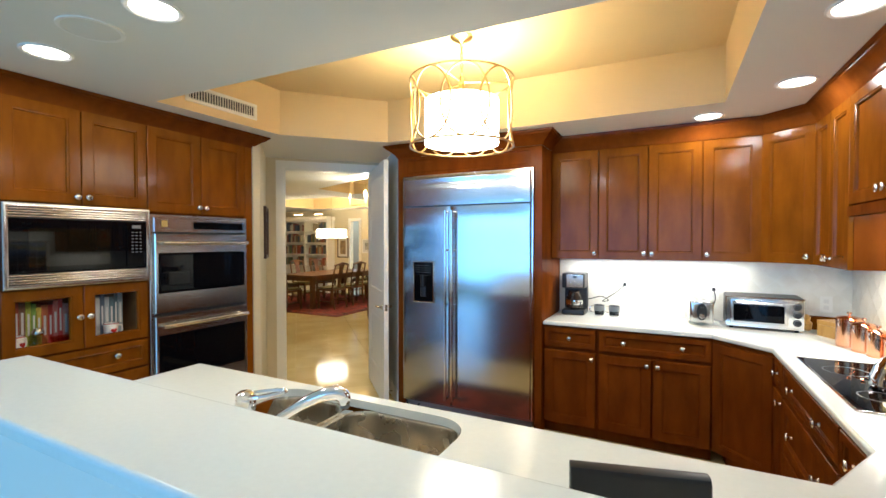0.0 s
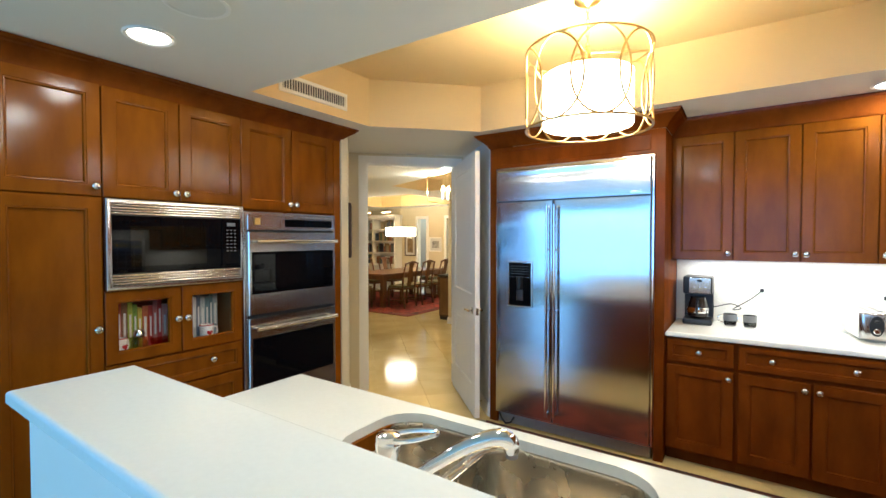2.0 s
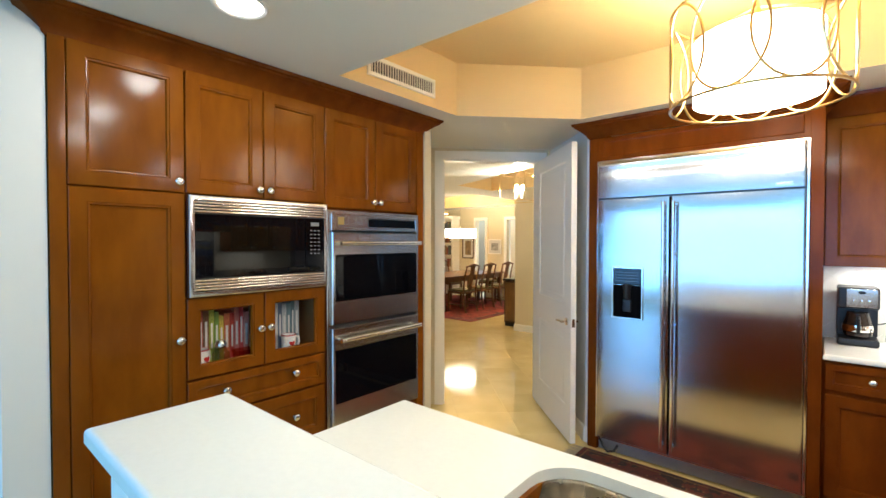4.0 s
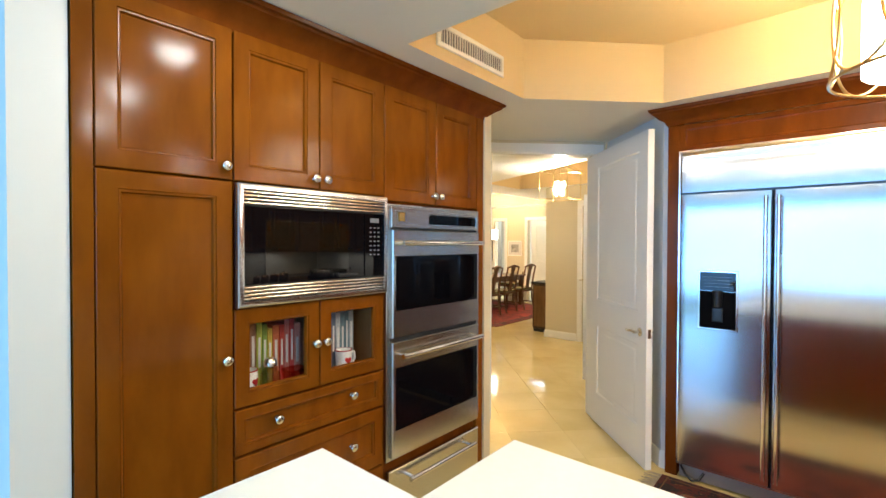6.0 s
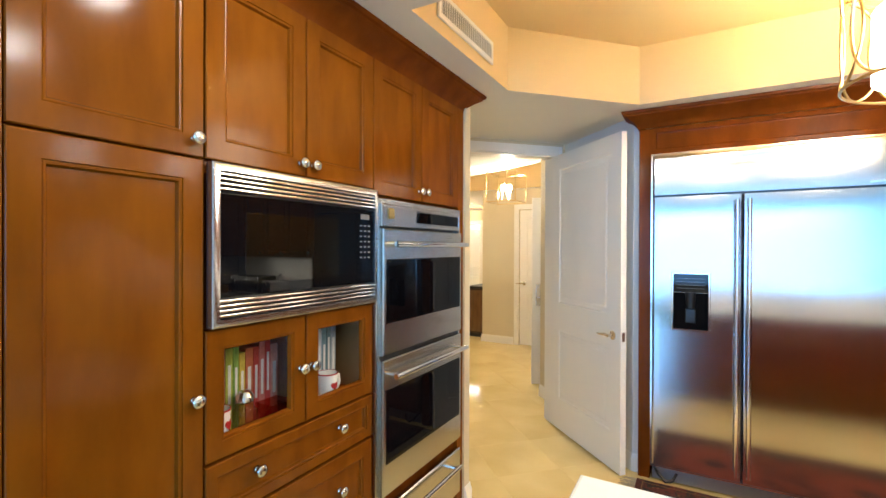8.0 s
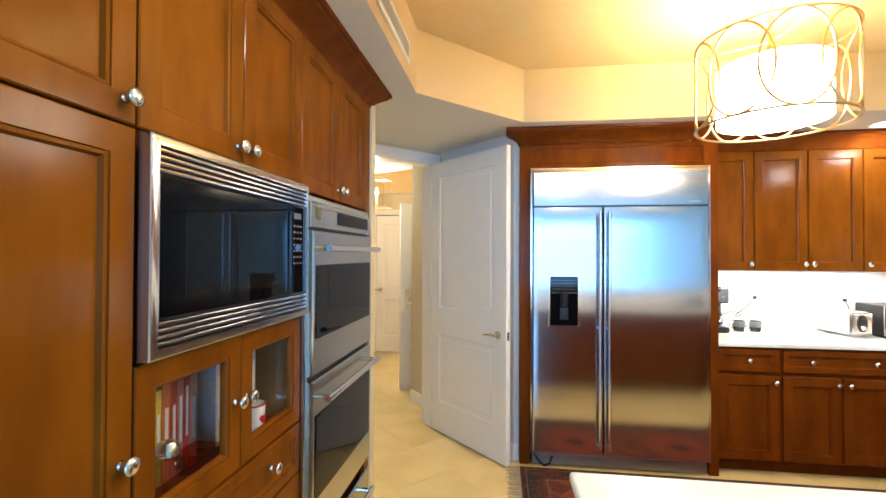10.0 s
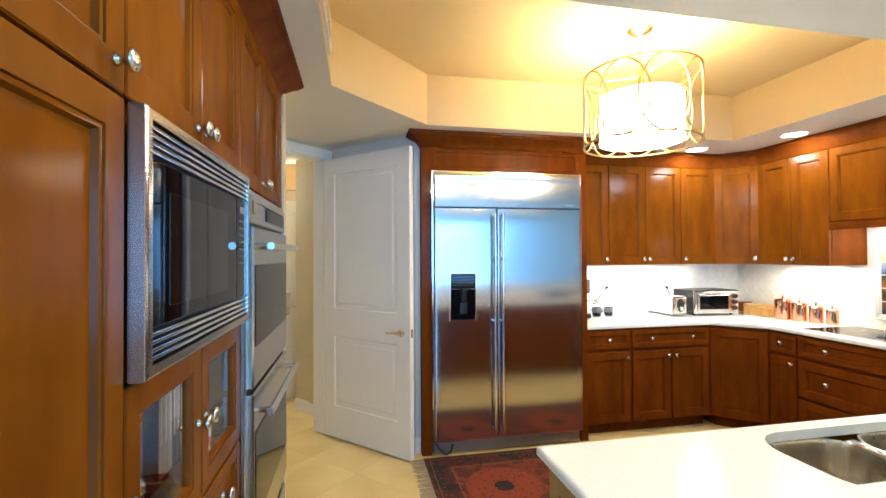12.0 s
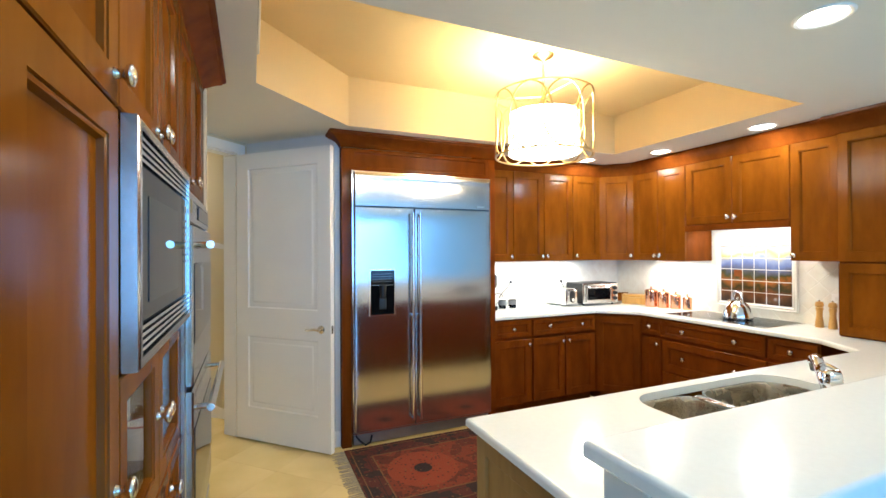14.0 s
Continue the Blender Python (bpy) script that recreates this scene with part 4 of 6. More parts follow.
# ---- things on the worktop ----
def outlet(m, label="white double outlet on the tiled wall", cord=None):
    o = thing("outlet", m, label, "outlet")
    part("plate", box(bmesh.new(), -0.036, 0.036, -0.006, 0, -0.058, 0.058, 0.003), TRIM, o)
    for z in (-0.022, 0.022):
        part("socket", box(bmesh.new(), -0.014, 0.014, -0.008, -0.005, z - 0.014, z + 0.014, 0.002), CERAMIC, o)
    return o


WY = 4.815
outlet(pose(0.145, WY, 1.14))
outlet(pose(0.80, WY, 1.13))
outlet(pose(1.50, WY, 1.08))
outlet(pose(1.645, 2.64, 1.10, 0, 0, -90), "white outlet beside the worktop cabinet")


def cable(name, pts, label):
    bm = bmesh.new()
    fine = curve(pts)
    tube(bm, fine, 0.004, 6)
    box(bm, pts[-1][0] - 0.012, pts[-1][0] + 0.012, pts[-1][1] - 0.012, pts[-1][1] + 0.014, pts[-1][2] - 0.012, pts[-1][2] + 0.014, 0.003)
    return solid(name, bm, BLACK, label, "cable")


# coffee maker
CX, CY = -0.247, 4.67
k = thing("coffee_maker", pose(CX, CY, CT), "black and steel drip coffee maker with a glass jug", "coffee maker")
part("base", box(bmesh.new(), -0.095, 0.095, -0.11, 0.11, 0, 0.045, 0.012), BLACK, k)
part("column", box(bmesh.new(), -0.095, 0.095, 0.03, 0.11, 0.045, 0.24, 0.006), BLACK, k)
head = part("head", box(bmesh.new(), -0.095, 0.095, -0.10, 0.11, 0.225, 0.355, 0.012), BLACK, k)
part("steel_front", box(bmesh.new(), -0.055, 0.085, -0.106, -0.098, 0.235, 0.345, 0.003), STEEL, head)
part("badge", lathe(bmesh.new(), [(0.018, 0), (0.018, 0.003), (0.004, 0.004)], 16), BLACK, head, m=pose(0.015, -0.105, 0.325, 90) @ Matrix.Diagonal((1, 0.5, 1, 1)))
for q in range(3):
    part("button", lathe(bmesh.new(), [(0.009, 0), (0.009, 0.004), (0.003, 0.006)], 12), STEEL_BRIGHT, head, m=pose(-0.02 + q * 0.035, -0.105, 0.275, 90))
jug = part("jug", lathe(bmesh.new(), [(0.05, 0.048), (0.068, 0.06), (0.072, 0.11), (0.06, 0.16), (0.05, 0.19), (0.052, 0.2)], 24, cap_end=False), material("coffee_glass", (0.03, 0.02, 0.015), 0.05, vary=0.2), k, m=pose(0.0, -0.035, 0))
part("band", lathe(bmesh.new(), [(0.0705, 0.085), (0.0735, 0.1), (0.0705, 0.125)], 24, cap_start=False, cap_end=False), STEEL_BRIGHT, jug)
part("handle", tube(bmesh.new(), [(0.0, -0.06, 0.175), (0.0, -0.10, 0.165), (0.0, -0.105, 0.11), (0.0, -0.07, 0.08)], 0.009, 8), BLACK, jug)
cable("power_cable", [(-0.2, 4.70, 1.02), (-0.12, 4.72, 1.04), (-0.04, 4.74, 1.06), (0.02, 4.75, 1.03), (-0.03, 4.75, 1.02), (0.08, 4.78, 1.10), (0.145, 4.80, 1.165)], "black power cable plugged into the wall outlet")
for mx, rz in ((-0.045, 200), (0.075, 195)):
    g1 = thing("glass_mug", pose(mx, 4.66, CT), "smoked glass mug with a steel rim and handle", "mug", "glass mugs")
    part("cup", lathe(bmesh.new(), [(0.034, 0.0), (0.038, 0.01), (0.043, 0.085), (0.041, 0.085), (0.036, 0.012), (0.005, 0.008)], 24, cap_start=False), glass("smoked_glass", (0.35, 0.36, 0.38), 0.05), g1)
    part("rim_band", lathe(bmesh.new(), [(0.0425, 0.04), (0.0445, 0.086), (0.042, 0.087)], 24, cap_start=False, cap_end=False), GREY_PLASTIC, g1)
    part("handle", tube(bmesh.new(), [(-0.040, -0.01, 0.078), (-0.070, -0.015, 0.07), (-0.075, -0.015, 0.035), (-0.042, -0.01, 0.02)], 0.006, 8), STEEL_BRIGHT, g1)
# toaster
k = thing("toaster", pose(0.700, 4.515, CT, 0, 0, 4), "white and steel long-slot toaster", "toaster")
body = bmesh.new()
rings(body, [[(x, y, z) for x, z in ((-0.075, 0.02), (-0.08, 0.03), (-0.08, 0.15), (-0.07, 0.178), (-0.05, 0.188), (0.05, 0.188), (0.07, 0.178), (0.08, 0.15), (0.08, 0.03), (0.075, 0.02))] for y in (-0.005, 0.01, 0.27, 0.28)])
part("body", body, CERAMIC, k)
part("front_plate", panel(bmesh.new(), -0.078, 0.078, 0.022, 0.184, [(0, -0.004), (0, -0.014), (0.012, -0.022), (0.03, -0.024)]), STEEL, k)
part("control_panel", rings(bmesh.new(), [[(0.034 * math.cos(a) * q, y, 0.105 + 0.062 * math.sin(a) * q) for a in [i * math.tau / 20 for i in range(20)]] for q, y in ((1, -0.02), (1, -0.029), (0.85, -0.031))]), BLACK, k)
part("dial", lathe(bmesh.new(), [(0.018, 0), (0.018, 0.008), (0.014, 0.012), (0.003, 0.012)], 18), STEEL_BRIGHT, k, m=pose(0, -0.029, 0.075, 90))
part("lever", box(bmesh.new(), -0.012, 0.012, -0.048, -0.03, 0.130, 0.142, 0.003), BLACK, k)
for x in (-0.025, 0.025):
    part("slot", box(bmesh.new(), x - 0.014, x + 0.014, 0.02, 0.25, 0.1875, 0.1895), BLACK, k)
# toaster oven, turned a little into the corner
k = thing("toaster_oven", pose(0.850, 4.505, CT, 0, 0, -3), "steel toaster oven with a glass door and three knobs", "toaster oven")
part("body", box(bmesh.new(), 0.0, 0.46, 0.0, 0.29, 0.016, 0.235, 0.012), BLACK, k)
fp = part("front", panel(bmesh.new(), 0.002, 0.458, 0.018, 0.233, [(0, 0.002), (0, -0.008), (0.006, -0.014), (0.02, -0.014)]), STEEL_BRIGHT, k)
d = part("door", panel(bmesh.new(), 0.03, 0.365, 0.04, 0.215, [(0, -0.012), (0, -0.020), (0.004, -0.022), (0.02, -0.022), (0.022, -0.019)], cap_end=True), STEEL, k)
part("door_glass", box(bmesh.new(), 0.052, 0.343, -0.022, -0.0185, 0.062, 0.18), BLACK_GLASS, d)
part("handle", tube(bmesh.new(), [(0.06, -0.022, 0.197), (0.065, -0.045, 0.197), (0.33, -0.045, 0.197), (0.335, -0.022, 0.197)], 0.008, 8), STEEL_BRIGHT, d)
for z in (0.07, 0.125, 0.18):
    part("knob", lathe(bmesh.new(), [(0.024, 0), (0.024, 0.004), (0.018, 0.006), (0.017, 0.022), (0.004, 0.024)], 20), BLACK, k, m=pose(0.415, -0.013, z, 90))
for fx2 in (0.04, 0.42):
    for fy in (0.04, 0.26):
        part("foot", lathe(bmesh.new(), [(0.012, 0), (0.014, 0.016)], 10), BLACK, k, m=pose(fx2, fy, 0))
cable("power_cable", [(0.79, 4.66, 0.91), (0.77, 4.70, 0.96), (0.79, 4.74, 1.02), (0.81, 4.77, 1.09), (0.80, 4.80, 1.155)], "black power cable behind the toaster oven")
# wooden pieces in the corner
k = solid("chopping_board", box(bmesh.new(), -0.17, 0.17, -0.012, 0.012, 0, 0.10, 0.004), WOOD, "dark wooden board leaning in the corner", "board", m=pose(1.47, 4.70, CT, 12, 0, -12))
solid("wooden_ornament", lathe(bmesh.new(), [(0.03, 0), (0.04, 0.01), (0.045, 0.05), (0.03, 0.07), (0.036, 0.09), (0.02, 0.11), (0.004, 0.115)], 14), LIGHT_WOOD, "small carved beech ornament on the worktop", "ornament", m=pose(1.345, 4.66, CT))
k = thing("wooden_box", pose(1.48, 4.40, CT, 0, 0, -62), "pale wooden recipe box with a lid", "box")
part("box_body", box(bmesh.new(), -0.12, 0.12, -0.06, 0.06, 0, 0.075, 0.003), LIGHT_WOOD, k)
part("lid", box(bmesh.new(), -0.122, 0.122, -0.062, 0.062, 0.0765, 0.105, 0.004), LIGHT_WOOD, k)
can_m = None
for j, (cx, cy, sc) in enumerate(((1.445, 4.15, 1.0), (1.475, 4.025, 0.9), (1.500, 3.905, 0.78), (1.530, 3.800, 0.66))):
    k = thing("copper_canister", pose(cx, cy, CT), "polished copper canister with a domed lid", "canister", "copper canisters")
    h, r = 0.155 * sc, 0.062 * sc
    part("body", lathe(bmesh.new(), [(r * 0.94, 0), (r, 0.006), (r, h), (r * 1.02, h + 0.002)], 28), COPPER, k)
    lid = part("lid", lathe(bmesh.new(), [(r * 1.05, h + 0.001), (r * 1.05, h + 0.014), (r * 0.9, h + 0.022), (r * 0.3, h + 0.030), (0.003, h + 0.031)], 28), COPPER, k)
    part("knob", lathe(bmesh.new(), [(0.006, h + 0.029), (0.005, h + 0.036), (0.012, h + 0.044), (0.011, h + 0.052), (0.002, h + 0.055)], 14), COPPER, lid)
    part("latch", tube(bmesh.new(), [(0, -r - 0.001, h - 0.03), (0.0, -r - 0.008, h - 0.01), (0, -r * 1.05 - 0.002, h + 0.008)], 0.003, 6), STEEL_BRIGHT, k, m=pose(0, 0, 0, 0, 0, -60))
# cooktop and kettle
k = thing("cooktop", pose(1.355, 3.265, CT), "black glass cooktop with a thin steel frame", "cooktop")
part("frame", panel(bmesh.new(), -0.255, 0.255, -0.43, 0.43, [(0, 0), (0, -0.005), (0.006, -0.007), (0.010, -0.007), (0.010, 0)], cap_start=False, cap_end=False), STEEL_BRIGHT, k, m=pose(0, 0, 0, -90))
part("glass_top", box(bmesh.new(), -0.245, 0.245, -0.42, 0.42, 0.001, 0.006, 0.001), BLACK_GLASS, k)
for bx, by, br in ((-0.11, 0.2, 0.09), (-0.11, -0.2, 0.075), (0.12, 0.2, 0.075), (0.12, -0.2, 0.10)):
    part("burner_ring", lathe(bmesh.new(), [(br, 0.0062), (br - 0.003, 0.0066), (br - 0.006, 0.0062)], 40, cap_start=False, cap_end=False), GREY_PLASTIC, k, m=pose(bx, by, 0))
KT = (1.36, 3.20)
k = thing("kettle", pose(*KT, CT + 0.0065, 0, 0, 60), "polished steel stovetop kettle with an arched handle", "kettle")
part("body", lathe(bmesh.new(), [(0.102, 0), (0.108, 0.006), (0.110, 0.02), (0.106, 0.05), (0.092, 0.095), (0.072, 0.125), (0.052, 0.142), (0.05, 0.146)], 36), CHROME, k)
lid = part("lid", lathe(bmesh.new(), [(0.048, 0.1465), (0.046, 0.152), (0.02, 0.160), (0.004, 0.161)], 28), CHROME, k)
part("knob", lathe(bmesh.new(), [(0.006, 0.16), (0.005, 0.168), (0.013, 0.175), (0.010, 0.184), (0.002, 0.186)], 14), CHROME, lid)
part("spout", tube(bmesh.new(), [(0.085, 0, 0.085), (0.11, 0, 0.115), (0.13, 0, 0.145)], [0.024, 0.019, 0.014], 14), CHROME, k)
part("handle", tube(bmesh.new(), [*curve([(-0.06, 0, 0.135), (-0.066, 0, 0.18), (-0.05, 0, 0.215), (-0.02, 0, 0.228), (0.02, 0, 0.228), (0.05, 0, 0.215), (0.066, 0, 0.18), (0.06, 0, 0.135)])], 0.010, 12), CHROME, k)
for my, mz in ((2.71, 0.20), (2.625, 0.205)):
    k = thing("pepper_mill", pose(1.55, my, CT), "turned pale wooden pepper mill with a small steel knob", "pepper mill", "pepper mills")
    part("body", lathe(bmesh.new(), [(0.027, 0), (0.028, 0.015), (0.024, 0.05), (0.019, 0.09), (0.020, 0.12), (0.025, 0.145), (0.018, 0.15)], 20), LIGHT_WOOD, k)
    part("cap", lathe(bmesh.new(), [(0.018, 0.151), (0.026, 0.158), (0.027, 0.175), (0.020, 0.190), (0.006, 0.195)], 20), LIGHT_WOOD, k)
    part("finial", lathe(bmesh.new(), [(0.005, 0.194), (0.007, 0.2), (0.002, 0.206)], 10), NICKEL, k)
# slim black box by the sink
k = thing("black_box", pose(0.42, 1.757, CT, 0, 0, 14.6), "slim black box with rounded edges standing on the worktop", "box")
bm = bmesh.new()
rings(bm, [[(x, y * q, z) for y, z in ((-0.024, 0.006), (-0.026, 0.012), (-0.023, 0.112), (-0.018, 0.124), (-0.010, 0.128), (0.010, 0.128), (0.018, 0.124), (0.023, 0.112), (0.026, 0.012), (0.024, 0.006))] for x, q in ((-0.145, 0.86), (-0.141, 1.0), (0.141, 1.0), (0.145, 0.86))])
part("body", bm, material("dark_blue_black_plastic", (0.007, 0.008, 0.012), 0.35, vary=0.2, scale=(30, 30, 30), bump=0.03), k)
for fx3 in (-0.11, 0.11):
    part("foot", box(bmesh.new(), fx3 - 0.02, fx3 + 0.02, -0.022, 0.022, 0.0, 0.0062, 0.001), BLACK, k)

# ---- tiled landscape panel behind the cooktop ----
def mural_material():
    m = material("glazed_landscape", (0.3, 0.2, 0.1), 0.12, coat=0.3)
    nt = m.node_tree
    b = nt.nodes["Principled BSDF"]
    geo = nt.nodes.new("ShaderNodeNewGeometry")
    sep = nt.nodes.new("ShaderNodeSeparateXYZ")
    nz = nt.nodes.new("ShaderNodeTexNoise")
    nz.inputs["Scale"].default_value, nz.inputs["Detail"].default_value = 7.0, 6
    nt.links.new(geo.outputs["Position"], sep.inputs[0])
    nt.links.new(geo.outputs["Position"], nz.inputs[0])
    add = nt.nodes.new("ShaderNodeMath")
    add.operation = "MULTIPLY_ADD"
    add.inputs[1].default_value = 0.24
    nt.links.new(nz.outputs[0], add.inputs[0])
    nt.links.new(sep.outputs["Z"], add.inputs[2])
    mr = nt.nodes.new("ShaderNodeMapRange")
    mr.inputs["From Min"].default_value, mr.inputs["From Max"].default_value = 1.03, 1.65
    nt.links.new(add.outputs[0], mr.inputs[0])
    ramp = nt.nodes.new("ShaderNodeValToRGB")
    cr = ramp.color_ramp
    stops = [(0.0, (0.035, 0.018, 0.008)), (0.22, (0.06, 0.025, 0.01)), (0.34, (0.17, 0.06, 0.015)), (0.40, (0.035, 0.035, 0.012)), (0.48, (0.34, 0.11, 0.02)), (0.54, (0.06, 0.06, 0.02)), (0.60, (0.10, 0.11, 0.16)), (0.70, (0.14, 0.19, 0.40)), (0.80, (0.26, 0.32, 0.52)), (0.88, (0.60, 0.52, 0.20)), (1.0, (0.36, 0.40, 0.55))]
    cr.elements[0].position, cr.elements[0].color = stops[0][0], (*stops[0][1], 1)
    cr.elements[1].position, cr.elements[1].color = stops[-1][0], (*stops[-1][1], 1)
    for pos, col in stops[1:-1]:
        el = cr.elements.new(pos)
        el.color = (*col, 1)
    nt.links.new(mr.outputs[0], ramp.inputs[0])
    nt.links.new(ramp.outputs[0], b.inputs["Base Color"])
    return m


MX = 1.638
MY0, MY1, MZ0, MZ1 = 3.570, 2.895, 0.985, 1.560
k = thing("tile_mural", pose(MX, MY0, MZ0, 0, 0, -90), "painted tile panel of a dusky landscape in a pale stone frame", "tile panel")
mw, mh = MY0 - MY1, MZ1 - MZ0
part("stone_frame", panel(bmesh.new(), 0, mw, 0, mh, [(0, 0.01), (0, -0.012), (0.006, -0.018), (0.016, -0.012), (0.028, -0.016), (0.038, -0.006), (0.038, 0.01)], cap_start=False, cap_end=False), TILE, k)
part("grout_bed", box(bmesh.new(), 0.036, mw - 0.036, -0.005, 0.006, 0.036, mh - 0.036), TILE_GROUT, k)
n5 = 6
tw, th = (mw - 0.08) / n5, (mh - 0.08) / 5
mt = mesh_of("tile", box(bmesh.new(), -tw / 2 + 0.003, tw / 2 - 0.003, -0.0065, -0.002, -th / 2 + 0.003, th / 2 - 0.003, 0.001), mural_material())
for i in range(n5):
    for j in range(5):
        share("tile", mt, k, pose(0.04 + tw * (i + 0.5), 0, 0.04 + th * (j + 0.5)))
bld = part("painted_house", box(bmesh.new(), 0.165, 0.235, -0.0082, -0.0065, 0.27, 0.33), material("terracotta_glaze", (0.26, 0.07, 0.015), 0.15, vary=0.3, scale=(30, 30, 30)), k)

# ---- rug ----
def rug_material(name, w, d, field, dark, gold, border):
    """A woven pattern: banded border, a medallion field and many small flecks, in local metres about the middle."""
    m = material(name, field, 0.9, bump=0.6, bump_scale=350)
    nt = m.node_tree
    b = nt.nodes["Principled BSDF"]
    L = nt.links.new
    tc = [n for n in nt.nodes if n.type == "TEX_COORD"][0]
    sep = nt.nodes.new("ShaderNodeSeparateXYZ")
    L(tc.outputs["Object"], sep.inputs[0])

    def op(kind, a, bb=None):
        n = nt.nodes.new("ShaderNodeMath")
        n.operation = kind
        for i, q in enumerate((a, bb)):
            if q is None:
                continue
            if isinstance(q, (int, float)):
                n.inputs[i].default_value = q
            else:
                L(q, n.inputs[i])
        return n.outputs[0]

    ax, ay = op("ABSOLUTE", sep.outputs["X"]), op("ABSOLUTE", sep.outputs["Y"])
    edge = op("MINIMUM", op("SUBTRACT", w / 2, ax), op("SUBTRACT", d / 2, ay))
    vor = nt.nodes.new("ShaderNodeTexVoronoi")
    vor.inputs["Scale"].default_value = 34
    L(tc.outputs["Object"], vor.inputs[0])
    nz = nt.nodes.new("ShaderNodeTexNoise")
    nz.inputs["Scale"].default_value, nz.inputs["Detail"].default_value = 7, 4
    L(tc.outputs["Object"], nz.inputs[0])

    def mix(f, c0, c1):
        n = nt.nodes.new("ShaderNodeMix")
        n.data_type = "RGBA"
        for sock, q in ((n.inputs["Factor"], f), (n.inputs["A"], c0), (n.inputs["B"], c1)):
            if isinstance(q, tuple):
                sock.default_value = (*q, 1)
            else:
                L(q, sock)
        return n.outputs["Result"]

    rep = op("SUBTRACT", op("MODULO", op("ADD", sep.outputs["X"], 10.0), 0.8), 0.4)
    med = op("ADD", op("MULTIPLY", rep, rep), op("MULTIPLY", ay, ay))
    fieldc = mix(op("GREATER_THAN", nz.outputs[0], 0.52), field, tuple(c * 0.55 for c in field))
    fieldc = mix(op("LESS_THAN", med, 0.060), fieldc, tuple(min(1, c * 1.35) for c in field))
    fieldc = mix(op("LESS_THAN", med, 0.004), fieldc, dark)
    edgec = mix(op("GREATER_THAN", nz.outputs[0], 0.5), border, dark)
    base = mix(op("LESS_THAN", edge, 0.17), fieldc, edgec)
    for e0, e1, col in ((0.0, 0.012, border), (0.035, 0.042, gold), (0.165, 0.175, gold), (0.125, 0.130, dark)):
        base = mix(op("MULTIPLY", op("GREATER_THAN", edge, e0), op("LESS_THAN", edge, e1)), base, col)
    flecks = op("LESS_THAN", vor.outputs["Distance"], 0.26)
    fl = mix(vor.outputs["Color"], dark, gold)
    nbw = nt.nodes.new("ShaderNodeSeparateColor")
    L(vor.outputs["Color"], nbw.inputs[0])
    fl = mix(op("GREATER_THAN", nbw.outputs[0], 0.6), dark, gold)
    base = mix(op("MULTIPLY", flecks, 0.8), base, fl)
    L(base, b.inputs["Base Color"])
    return m


def rug(name, m, w, d, mat, label, fringe=True):
    r = thing(name, m, label, "rug")
    bm = bmesh.new()
    box(bm, -w / 2, w / 2, -d / 2, d / 2, 0.0, 0.010, 0.003)
    part("woven_top", bm, mat, r)
    if fringe:
        fm = material("cream_fringe", (0.42, 0.36, 0.25), 0.95, vary=0.3, scale=(60, 60, 60))
        for sx in (-1, 1):
            bm = bmesh.new()
            for i in range(int(d / 0.012)):
                y = -d / 2 + 0.006 + i * 0.012
                e1, e2 = random.uniform(-0.012, 0.012), random.uniform(0.07, 0.10)
                tube(bm, [(sx * w / 2, y, 0.005), (sx * (w / 2 + 0.04), y + e1 * 0.5, 0.004), (sx * (w / 2 + e2), y + e1, 0.003)], 0.0028, 4)
            part("fringe", bm, fm, r)
    return r


rug("kitchen_rug", pose(-0.50, 3.63, 0), 2.5, 0.96, rug_material("red_runner", 2.5, 0.96, (0.155, 0.024, 0.007), (0.016, 0.008, 0.007), (0.15, 0.07, 0.024), (0.070, 0.011, 0.006)), "dark red patterned runner rug with a cream fringe")

# ---- behind the glass doors ----
def book(x, w, h, d, col, tilt=0.0, parent_m=None, mats={}):
    if col not in mats:
        mats[col] = material("book_cover", col, 0.55, vary=0.25, scale=(60, 60, 60))
    b = thing("book", parent_m @ pose(x, 0, 0, 0, tilt, 0), "upright book with a coloured spine", "book", "cook books")
    bm = bmesh.new()
    box(bm, 0, w, 0, d, 0, h, 0.0015)
    part("cover", bm, mats[col], b)
    part("pages", box(bmesh.new(), 0.002, w - 0.002, 0.004, d + 0.0015, 0.003, h - 0.003), PRINT, b)
    part("spine_title", box(bmesh.new(), w * 0.3, w * 0.7, -0.0012, 0.0005, h * 0.3, h * 0.75), PRINT, b)
    return b


NZ = NICHE[2] + 0.001
BOOKS = west(Y_M) @ pose(0, 0.095, NZ)
cols = [(0.55, 0.50, 0.40), (0.30, 0.12, 0.05), (0.36, 0.06, 0.03), (0.22, 0.10, 0.04), (0.40, 0.46, 0.05), (0.20, 0.36, 0.05), (0.58, 0.44, 0.05), (0.50, 0.12, 0.04), (0.48, 0.04, 0.03), (0.55, 0.16, 0.14), (0.52, 0.05, 0.05), (0.60, 0.28, 0.24)]
x = 0.045
for i in range(12):
    bw = 0.020 + 0.010 * random.random()
    book(x, bw, 0.235 + 0.06 * random.random(), 0.17, cols[i % len(cols)], 0, BOOKS)
    x += bw + 0.001
x = 0.425
for i, col in enumerate([(0.55, 0.53, 0.48), (0.5, 0.5, 0.48), (0.55, 0.55, 0.52), (0.10, 0.14, 0.20), (0.45, 0.5, 0.52), (0.12, 0.22, 0.26), (0.08, 0.16, 0.2), (0.30, 0.36, 0.40)]):
    bw = 0.018 + 0.012 * random.random()
    book(x, bw, 0.25 + 0.045 * random.random(), 0.17, col, 0, BOOKS)
    x += bw + 0.001


